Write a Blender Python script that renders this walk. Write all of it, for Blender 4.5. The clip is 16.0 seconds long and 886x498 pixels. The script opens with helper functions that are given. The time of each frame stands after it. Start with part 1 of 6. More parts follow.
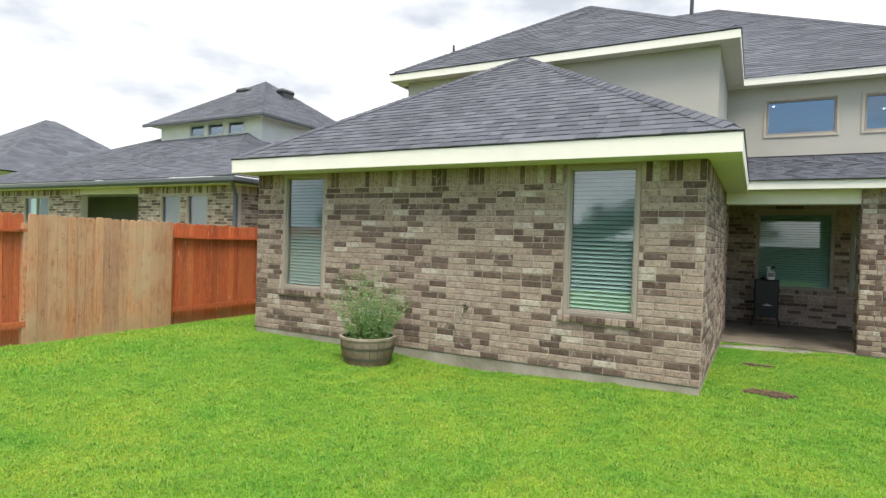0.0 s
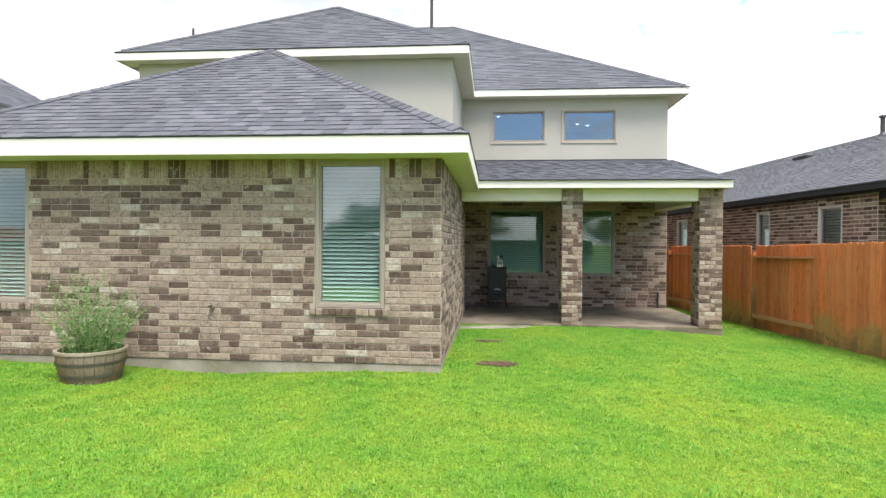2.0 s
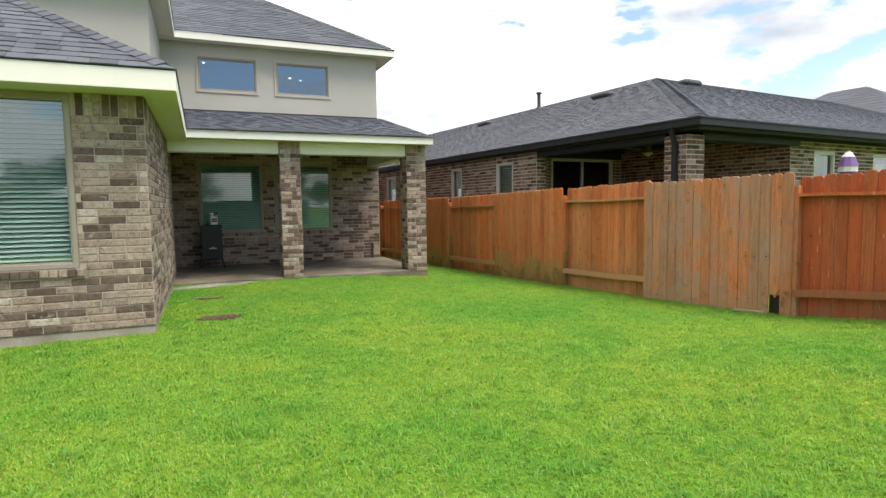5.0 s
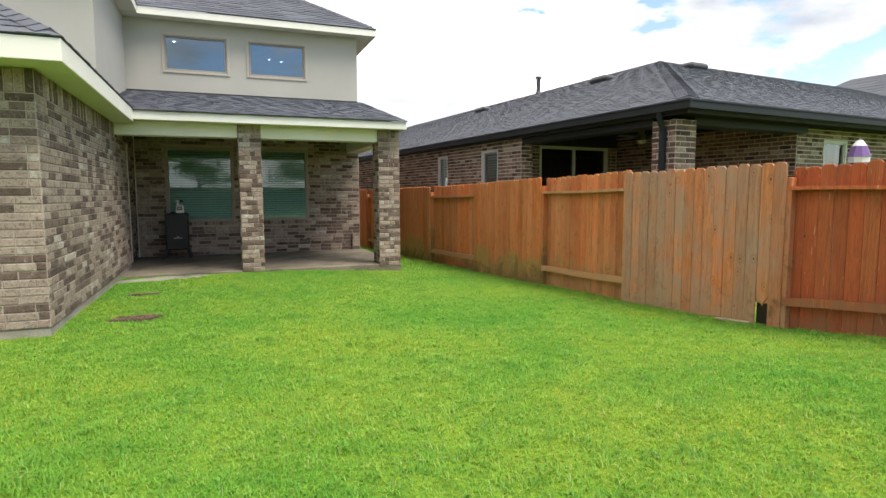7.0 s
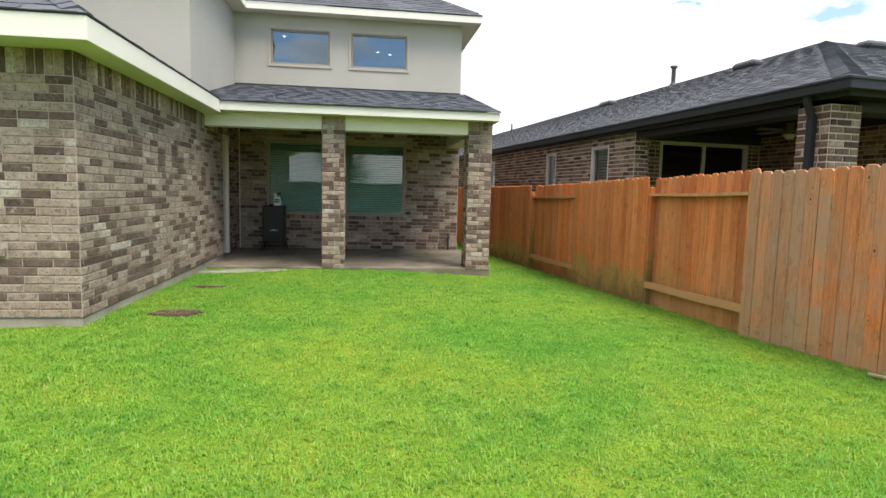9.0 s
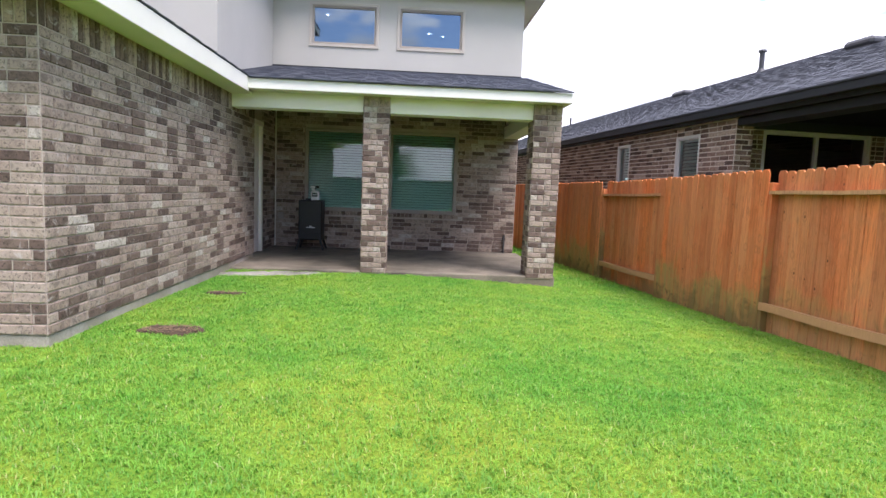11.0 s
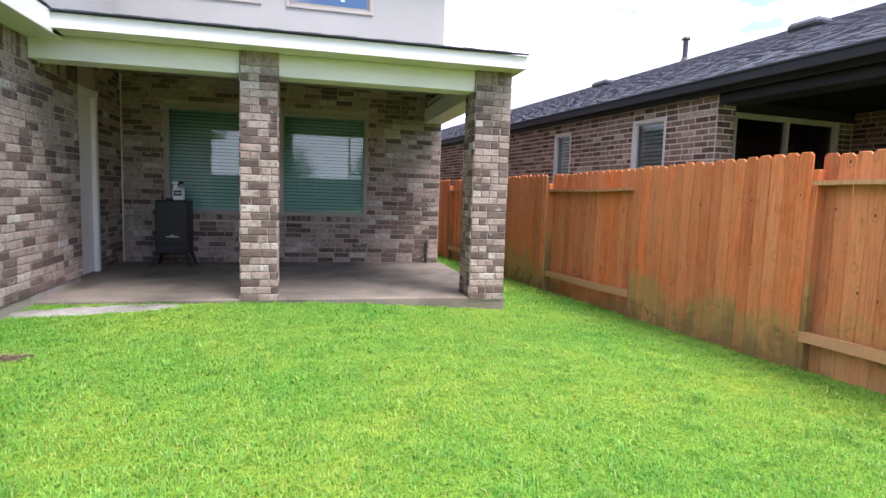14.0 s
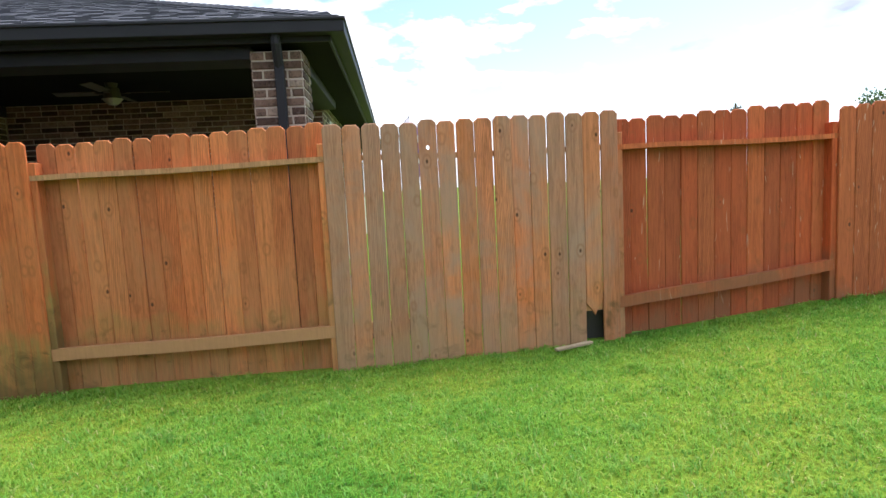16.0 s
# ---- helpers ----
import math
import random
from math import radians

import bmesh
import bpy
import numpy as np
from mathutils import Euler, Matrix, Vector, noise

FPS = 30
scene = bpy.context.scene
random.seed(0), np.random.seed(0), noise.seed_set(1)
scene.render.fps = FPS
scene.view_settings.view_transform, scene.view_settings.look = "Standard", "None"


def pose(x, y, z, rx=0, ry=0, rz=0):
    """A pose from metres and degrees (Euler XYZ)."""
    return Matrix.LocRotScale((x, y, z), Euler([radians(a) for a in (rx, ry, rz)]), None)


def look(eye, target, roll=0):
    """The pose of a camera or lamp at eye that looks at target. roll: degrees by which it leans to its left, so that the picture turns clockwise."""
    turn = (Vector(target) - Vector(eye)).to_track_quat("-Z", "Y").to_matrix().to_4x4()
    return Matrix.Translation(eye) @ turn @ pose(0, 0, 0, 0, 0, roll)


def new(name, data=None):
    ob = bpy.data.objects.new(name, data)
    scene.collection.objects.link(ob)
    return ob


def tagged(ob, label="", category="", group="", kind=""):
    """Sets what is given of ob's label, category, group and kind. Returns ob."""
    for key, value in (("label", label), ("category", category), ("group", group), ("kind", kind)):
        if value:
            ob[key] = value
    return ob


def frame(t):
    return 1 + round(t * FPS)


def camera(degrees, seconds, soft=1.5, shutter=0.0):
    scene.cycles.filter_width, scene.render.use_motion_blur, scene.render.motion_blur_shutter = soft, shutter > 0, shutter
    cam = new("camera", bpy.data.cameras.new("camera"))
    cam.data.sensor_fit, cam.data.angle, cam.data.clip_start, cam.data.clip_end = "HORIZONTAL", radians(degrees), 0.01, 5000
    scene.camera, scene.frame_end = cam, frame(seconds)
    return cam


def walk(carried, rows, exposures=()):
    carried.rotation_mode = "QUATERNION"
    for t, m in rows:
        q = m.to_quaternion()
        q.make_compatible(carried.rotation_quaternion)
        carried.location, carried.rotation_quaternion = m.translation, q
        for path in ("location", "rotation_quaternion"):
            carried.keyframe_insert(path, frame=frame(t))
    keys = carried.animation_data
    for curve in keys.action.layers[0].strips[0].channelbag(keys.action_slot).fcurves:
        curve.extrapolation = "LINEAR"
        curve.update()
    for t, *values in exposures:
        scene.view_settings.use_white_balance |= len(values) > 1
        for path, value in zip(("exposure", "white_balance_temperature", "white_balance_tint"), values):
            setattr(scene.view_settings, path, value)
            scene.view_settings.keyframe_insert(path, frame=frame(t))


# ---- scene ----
cam = camera(75.7, 16.0)
PATH = [
    (0, (0.498, 0.055, 1.617), (-0.464, 1.808, 1.586), 1.8),
    (0.5, (0.536, 0.06, 1.597), (-0.216, 1.913, 1.578), 1.4),
    (1, (0.607, 0.05, 1.585), (0.072, 1.977, 1.57), 1.0),
    (1.5, (0.638, 0.031, 1.571), (0.301, 2.002, 1.557), 0.7),
    (2, (0.639, 0.019, 1.561), (0.463, 2.011, 1.542), 0.4),
    (2.5, (0.56, -0.017, 1.522), (0.564, 1.982, 1.502), 0.2),
    (3, (0.443, -0.088, 1.487), (0.7, 1.895, 1.462), -0.1),
    (3.5, (0.377, -0.131, 1.443), (0.827, 1.818, 1.408), -0.4),
    (4, (0.381, -0.18, 1.405), (0.976, 1.729, 1.341), -0.6),
    (4.5, (0.411, -0.189, 1.37), (1.114, 1.68, 1.261), -0.7),
    (5, (0.533, -0.162, 1.368), (1.308, 1.675, 1.215), -0.8),
    (7.5, (1.995, 0.449, 1.385), (2.673, 2.321, 1.192), 0.1),
    (8, (2.343, 0.609, 1.372), (2.94, 2.509, 1.184), 0.3),
    (8.5, (2.58, 0.79, 1.391), (3.036, 2.727, 1.197), 0.8),
    (9, (2.719, 1.074, 1.366), (2.996, 3.045, 1.169), 1.4),
    (9.5, (2.798, 1.42, 1.348), (3.009, 3.398, 1.147), 1.7),
    (12, (2.676, 3.39, 1.268), (2.765, 5.377, 1.057), 2.4),
    (12.5, (2.628, 3.824, 1.278), (2.724, 5.81, 1.063), 2.5),
    (13, (2.593, 4.227, 1.257), (2.699, 6.213, 1.047), 2.4),
    (13.5, (2.624, 4.567, 1.242), (2.804, 6.548, 1.034), 2.3),
    (14, (2.68, 4.891, 1.215), (3.149, 6.826, 1.022), 1.9),
    (14.5, (2.707, 5.184, 1.217), (3.692, 6.915, 1.035), 0.6),
    (15, (2.707, 5.387, 1.196), (4.207, 6.696, 1.016), -0.3),
    (15.5, (2.69, 5.624, 1.2), (4.553, 6.325, 1.008), -1.5),
    (16, (2.743, 5.789, 1.193), (4.731, 5.843, 0.979), -2.9),
]
walk(cam, [(t, look(eye, target, roll)) for t, eye, target, roll in PATH],
     [(0, 0.82, 6750, 10), (1.5, 0.95, 6750, 10), (2.5, 1.4, 6700, 13), (3, 1.42, 6700, 13), (3.5, 1.2, 6750, 12), (4, 0.95, 6800, 10), (5, 0.80, 6850, 10), (9, 0.92, 6800, 10),
      (9.7, 0.98, 6650, 12), (11.8, 1.28, 5980, 25), (13, 1.34, 5980, 25), (14.5, 1.42, 5940, 23), (15.1, 1.38, 5940, 19), (15.6, 1.12, 5980, 15), (16, 0.9, 6100, 14)])

# ---- world and light ----
world = bpy.data.worlds.new("sky")
scene.world = world
world.use_nodes = True
SUN_EL, SUN_AZ = radians(63), radians(144)


def build_sky():
    nt = world.node_tree
    nt.nodes.clear()
    N, L = nt.nodes.new, nt.links.new
    out = N("ShaderNodeOutputWorld")
    sky = N("ShaderNodeTexSky")
    sky.sky_type, sky.sun_disc = "NISHITA", False
    sky.sun_elevation, sky.sun_rotation = SUN_EL, SUN_AZ
    bg1 = N("ShaderNodeBackground")
    bg1.inputs[1].default_value = 0.15
    L(sky.outputs[0], bg1.inputs[0])
    tc = N("ShaderNodeTexCoord")
    mp = N("ShaderNodeMapping")
    mp.inputs["Scale"].default_value = (1.0, 1.0, 2.6)
    mp.inputs["Location"].default_value = (0.35, 0.1, 0.0)
    L(tc.outputs["Generated"], mp.inputs[0])
    big = N("ShaderNodeTexNoise")
    big.inputs["Scale"].default_value, big.inputs["Detail"].default_value = 1.7, 8
    big.inputs["Roughness"].default_value = 0.58
    L(mp.outputs[0], big.inputs[0])
    # the cloud sheet thins out towards the south-east
    dot = N("ShaderNodeVectorMath")
    dot.operation = "DOT_PRODUCT"
    dot.inputs[1].default_value = (0.31, -0.29, 0.06)
    L(tc.outputs["Generated"], dot.inputs[0])
    sub = N("ShaderNodeMath")
    sub.operation = "SUBTRACT"
    L(big.outputs[0], sub.inputs[0])
    L(dot.outputs["Value"], sub.inputs[1])
    # and thickens again low over the horizon
    sep = N("ShaderNodeSeparateXYZ")
    L(tc.outputs["Generated"], sep.inputs[0])
    low = N("ShaderNodeMapRange")
    for i, v in ((1, 0.02), (2, 0.13), (3, 0.45), (4, 0.0)):
        low.inputs[i].default_value = v
    L(sep.outputs[2], low.inputs[0])
    # puffs along the edge of the sheet
    puff = N("ShaderNodeTexNoise")
    puff.inputs["Scale"].default_value, puff.inputs["Detail"].default_value = 8.5, 7
    puff.inputs["Roughness"].default_value = 0.55
    L(mp.outputs[0], puff.inputs[0])
    lift = N("ShaderNodeMath")
    lift.operation = "MULTIPLY_ADD"
    lift.inputs[1].default_value, lift.inputs[2].default_value = 1.7, -0.85
    L(puff.outputs[0], lift.inputs[0])
    ragged = N("ShaderNodeMath")
    L(sub.outputs[0], ragged.inputs[0])
    L(lift.outputs[0], ragged.inputs[1])
    thick = N("ShaderNodeMath")
    L(ragged.outputs[0], thick.inputs[0])
    L(low.outputs[0], thick.inputs[1])
    ramp = N("ShaderNodeValToRGB")
    ramp.color_ramp.elements[0].position, ramp.color_ramp.elements[1].position = 0.20, 0.40
    L(thick.outputs[0], ramp.inputs[0])
    shade = N("ShaderNodeTexNoise")
    shade.inputs["Scale"].default_value, shade.inputs["Detail"].default_value = 2.6, 6
    L(mp.outputs[0], shade.inputs[0])
    cr = N("ShaderNodeValToRGB")
    cr.color_ramp.elements[0].position, cr.color_ramp.elements[0].color = 0.37, (0.30, 0.33, 0.38, 1)
    cr.color_ramp.elements[1].position, cr.color_ramp.elements[1].color = 0.72, (1.0, 1.0, 1.0, 1)
    L(shade.outputs[0], cr.inputs[0])
    bg2 = N("ShaderNodeBackground")
    bg2.inputs[1].default_value = CLOUD
    L(cr.outputs[0], bg2.inputs[0])
    mix = N("ShaderNodeMixShader")
    L(ramp.outputs[0], mix.inputs[0])
    L(bg1.outputs[0], mix.inputs[1])
    L(bg2.outputs[0], mix.inputs[2])
    L(mix.outputs[0], out.inputs[0])


CLOUD = 1.3
build_sky()
sun_data = bpy.data.lights.new("sun", "SUN")
sun_data.energy, sun_data.angle, sun_data.color = 2.75, radians(32), (1.0, 0.96, 0.9)
sun = new("sun", sun_data)
sun.rotation_euler = (radians(90) - SUN_EL, 0, radians(36))



# ---- materials ----
def shader(name, rough=0.8, metal=0.0, spec=0.5):
    m = bpy.data.materials.new(name)
    m.use_nodes = True
    nt = m.node_tree
    p = nt.nodes["Principled BSDF"]
    p.inputs["Roughness"].default_value, p.inputs["Metallic"].default_value = rough, metal
    p.inputs["Specular IOR Level"].default_value = spec
    return m, nt, p


def coords(nt, scale=(1, 1, 1), kind="Object", shift=None):
    tc = nt.nodes.new("ShaderNodeTexCoord")
    mp = nt.nodes.new("ShaderNodeMapping")
    mp.inputs["Scale"].default_value = scale
    nt.links.new(tc.outputs[kind], mp.inputs[0])
    if shift is not None:
        nt.links.new(shift, mp.inputs["Location"])
    return mp.outputs[0]


def noise_tex(nt, vec, scale, detail=4, rough=0.55, distort=0.0):
    n = nt.nodes.new("ShaderNodeTexNoise")
    n.inputs["Scale"].default_value, n.inputs["Detail"].default_value = scale, detail
    n.inputs["Roughness"].default_value, n.inputs["Distortion"].default_value = rough, distort
    nt.links.new(vec, n.inputs[0])
    return n.outputs[0]


def ramp(nt, fac, stops, mode="LINEAR"):
    r = nt.nodes.new("ShaderNodeValToRGB")
    r.color_ramp.interpolation = mode
    els = r.color_ramp.elements
    while len(els) < len(stops):
        els.new(0.5)
    for e, (p, c) in zip(els, stops):
        e.position = p
        e.color = (*c, 1) if len(c) == 3 else c
    nt.links.new(fac, r.inputs[0])
    return r.outputs[0]


def grey(v):
    return (v, v, v)


def mixc(nt, fac, a, b, mode="MIX"):
    m = nt.nodes.new("ShaderNodeMix")
    m.data_type, m.blend_type = "RGBA", mode
    for sock, v in ((m.inputs[0], fac), (m.inputs[6], a), (m.inputs[7], b)):
        if isinstance(v, (int, float)):
            sock.default_value = v
        elif isinstance(v, tuple):
            sock.default_value = (*v, 1)
        else:
            nt.links.new(v, sock)
    return m.outputs[2]


def bump(nt, p, height, strength=0.3, dist=0.01):
    b = nt.nodes.new("ShaderNodeBump")
    b.inputs["Strength"].default_value, b.inputs["Distance"].default_value = strength, dist
    nt.links.new(height, b.inputs["Height"])
    nt.links.new(b.outputs[0], p.inputs["Normal"])


def rnd(nt, per_object):
    if per_object:
        return nt.nodes.new("ShaderNodeObjectInfo").outputs["Random"]
    return nt.nodes.new("ShaderNodeNewGeometry").outputs["Random Per Island"]


def plain(name, col, rough=0.6, metal=0.0, var=0.12, scale=3.0, fine=60.0, bmp=0.08, spec=0.5):
    """Paint or plastic with two scales of slight variation."""
    m, nt, p = shader(name, rough, metal, spec)
    v = coords(nt)
    a = ramp(nt, noise_tex(nt, v, scale, 5), [(0.3, grey(1 - var)), (0.7, grey(1.0))])
    b = ramp(nt, noise_tex(nt, v, fine, 3), [(0.3, grey(1 - var * 0.6)), (0.7, grey(1.0))])
    c = mixc(nt, 1.0, mixc(nt, 1.0, col, a, "MULTIPLY"), b, "MULTIPLY")
    nt.links.new(c, p.inputs["Base Color"])
    bump(nt, p, noise_tex(nt, v, fine, 4), bmp, 0.004)
    return m


def brick_material(name, per_object, stops, blotch=0.35, smears=0.6):
    m, nt, p = shader(name, 0.88, 0, 0.3)
    r = rnd(nt, per_object)
    base = ramp(nt, r, stops, "CONSTANT")
    v = coords(nt, kind="Object")
    if per_object:
        sc = nt.nodes.new("ShaderNodeMath")
        sc.operation = "MULTIPLY"
        sc.inputs[1].default_value = 57.0
        nt.links.new(r, sc.inputs[0])
        comb = nt.nodes.new("ShaderNodeCombineXYZ")
        for i in range(3):
            nt.links.new(sc.outputs[0], comb.inputs[i])
        v = coords(nt, shift=comb.outputs[0])
    bl = ramp(nt, noise_tex(nt, v, 14, 5, 0.65, 0.6), [(0.36, grey(1 - blotch)), (0.5, grey(1.0)), (0.72, grey(1.22))])
    fine = ramp(nt, noise_tex(nt, v, 160, 3), [(0.3, grey(0.82)), (0.7, grey(1.08))])
    c = mixc(nt, 1.0, mixc(nt, 1.0, base, bl, "MULTIPLY"), fine, "MULTIPLY")
    specks = ramp(nt, noise_tex(nt, v, 48, 2, 0.5, 0.4), [(0.34, grey(0.5)), (0.42, grey(1.0))])
    c = mixc(nt, 1.0, c, specks, "MULTIPLY")
    smear = ramp(nt, noise_tex(nt, v, 9, 4, 0.6, 1.2), [(0.60, grey(0.0)), (0.72, grey(smears))])
    c = mixc(nt, smear, c, (0.48, 0.43, 0.385))
    nt.links.new(c, p.inputs["Base Color"])
    bump(nt, p, noise_tex(nt, v, 70, 5, 0.7), 0.5, 0.004)
    return m


TAN = [(0.0, (0.352, 0.275, 0.217)), (0.11, (0.148, 0.103, 0.080)), (0.23, (0.327, 0.250, 0.197)), (0.33, (0.116, 0.079, 0.061)),
       (0.46, (0.370, 0.294, 0.234)), (0.57, (0.300, 0.226, 0.178)), (0.68, (0.46, 0.400, 0.333)), (0.74, (0.337, 0.262, 0.207)),
       (0.86, (0.165, 0.116, 0.090))]
DARK = [(0.0, (0.175, 0.120, 0.092)), (0.22, (0.075, 0.049, 0.039)), (0.42, (0.225, 0.160, 0.124)), (0.58, (0.120, 0.080, 0.062)),
        (0.74, (0.195, 0.135, 0.104)), (0.9, (0.34, 0.275, 0.222))]
M_BRICK = brick_material("brick_tan", True, TAN)
M_BRICK_REST = brick_material("brick_tan_run", False, TAN)
M_NB_BRICK = brick_material("brick_dark", True, DARK, 0.3, 0.2)
M_NB_BRICK_REST = brick_material("brick_dark_run", False, DARK, 0.3, 0.2)
M_MORTAR = plain("mortar", (0.49, 0.41, 0.335), 0.95, var=0.25, scale=2.5, fine=120, bmp=0.5)
M_NB_MORTAR = plain("mortar_pale", (0.57, 0.51, 0.44), 0.95, var=0.2, scale=2.5, fine=120, bmp=0.5)


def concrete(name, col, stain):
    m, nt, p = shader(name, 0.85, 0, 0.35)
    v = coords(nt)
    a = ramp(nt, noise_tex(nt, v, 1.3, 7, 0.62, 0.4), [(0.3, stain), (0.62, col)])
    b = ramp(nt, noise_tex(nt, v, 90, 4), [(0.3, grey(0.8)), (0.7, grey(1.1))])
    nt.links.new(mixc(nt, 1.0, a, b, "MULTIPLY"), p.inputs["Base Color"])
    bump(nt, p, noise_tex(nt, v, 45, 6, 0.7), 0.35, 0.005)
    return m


M_CONC = concrete("foundation_concrete", (0.40, 0.36, 0.31), (0.20, 0.18, 0.125))
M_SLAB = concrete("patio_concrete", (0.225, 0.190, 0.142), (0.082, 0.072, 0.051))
M_WASH = concrete("spilled_concrete", (0.33, 0.31, 0.27), (0.085, 0.085, 0.055))
M_STUCCO = plain("stucco", (0.44, 0.422, 0.372), 0.92, var=0.09, scale=0.8, fine=180, bmp=0.45)
M_TRIM = plain("cream_trim_paint", (0.80, 0.775, 0.69), 0.55, var=0.08, scale=1.6, fine=90, bmp=0.06)
M_SOFFIT = plain("soffit_paint", (0.70, 0.665, 0.56), 0.6, var=0.07, scale=1.6, fine=90, bmp=0.05)
# Soffit paint darkened: the patio's shade is put into the ceiling colour.
M_CEIL_DARKENED = plain("darkened_soffit_paint", (0.36, 0.33, 0.275), 0.7, var=0.08, scale=1.4, fine=80, bmp=0.06)
M_FRAME = plain("tan_window_frame", (0.33, 0.285, 0.235), 0.5, var=0.08, bmp=0.03)
M_CASING = plain("stucco_coloured_casing", (0.44, 0.395, 0.33), 0.6, var=0.08, bmp=0.04)
M_BLIND = plain("white_blind_slat", (0.78, 0.80, 0.77), 0.5, var=0.05, bmp=0.02)
M_DARKROOM = plain("room_paint", (0.35, 0.34, 0.31), 0.9)
M_DOOR = plain("white_door_paint", (0.76, 0.71, 0.62), 0.45, var=0.05)
M_NB_TRIM = plain("black_trim_paint", (0.022, 0.024, 0.030), 0.6, var=0.2, spec=0.25)
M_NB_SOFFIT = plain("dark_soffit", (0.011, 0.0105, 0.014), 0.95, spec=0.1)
M_NB_WHITE = plain("white_vinyl", (0.52, 0.52, 0.51), 0.4, var=0.06)
M_NB_SIDING = plain("pale_siding", (0.66, 0.66, 0.62), 0.7, var=0.08)
M_BLACK = plain("black_painted_steel", (0.010, 0.010, 0.011), 0.5, 0.0, var=0.25, bmp=0.05)
M_STEEL = plain("galvanised_steel", (0.45, 0.46, 0.47), 0.4, 0.9, var=0.2)
M_BRASS = plain("brass_tap", (0.28, 0.25, 0.20), 0.4, 0.9)
M_WHITE_PL = plain("white_plastic", (0.82, 0.82, 0.80), 0.35, var=0.04, bmp=0.02)
M_LABEL = plain("dark_label", (0.03, 0.03, 0.035), 0.5)
M_GREYTXT = plain("grey_lettering", (0.55, 0.55, 0.55), 0.5)
M_VENT = plain("dark_roof_vent", (0.05, 0.05, 0.055), 0.5, var=0.25)
M_SOIL = plain("bare_soil", (0.10, 0.062, 0.034), 0.95, var=0.5, scale=9, fine=80, bmp=0.9)
M_LITTER = plain("dry_leaf_litter", (0.27, 0.18, 0.10), 0.9, var=0.3)
M_PURPLE = plain("purple_canvas", (0.16, 0.09, 0.26), 0.85)
M_WCANVAS = plain("white_canvas", (0.75, 0.73, 0.76), 0.85)
M_FROST = plain("frosted_lamp_glass", (0.42, 0.41, 0.38), 0.3)


def shingle_material(name, per_object, a, b, c):
    m, nt, p = shader(name, 0.93, 0, 0.25)
    r = rnd(nt, per_object)
    base = ramp(nt, r, [(0.0, a), (0.5, b), (1.0, c)])
    v = coords(nt)
    g = ramp(nt, noise_tex(nt, v, 240, 2), [(0.3, grey(0.76)), (0.7, grey(1.2))])
    w = ramp(nt, noise_tex(nt, v, 0.7, 5), [(0.3, grey(0.85)), (0.7, grey(1.1))])
    nt.links.new(mixc(nt, 1.0, mixc(nt, 1.0, base, g, "MULTIPLY"), w, "MULTIPLY"), p.inputs["Base Color"])
    bump(nt, p, noise_tex(nt, v, 260, 3), 0.5, 0.003)
    return m


SH = ((0.080, 0.085, 0.101), (0.100, 0.105, 0.122), (0.130, 0.136, 0.156))
M_SHING = shingle_material("asphalt_shingle", True, *SH)
M_SHING_REST = shingle_material("asphalt_shingle_run", False, *SH)
M_NB_SHING = shingle_material("dark_shingle_run", False, (0.104, 0.110, 0.127), (0.112, 0.118, 0.136), (0.122, 0.128, 0.146))
M_DECK = plain("roof_felt", (0.04, 0.04, 0.045), 0.9)


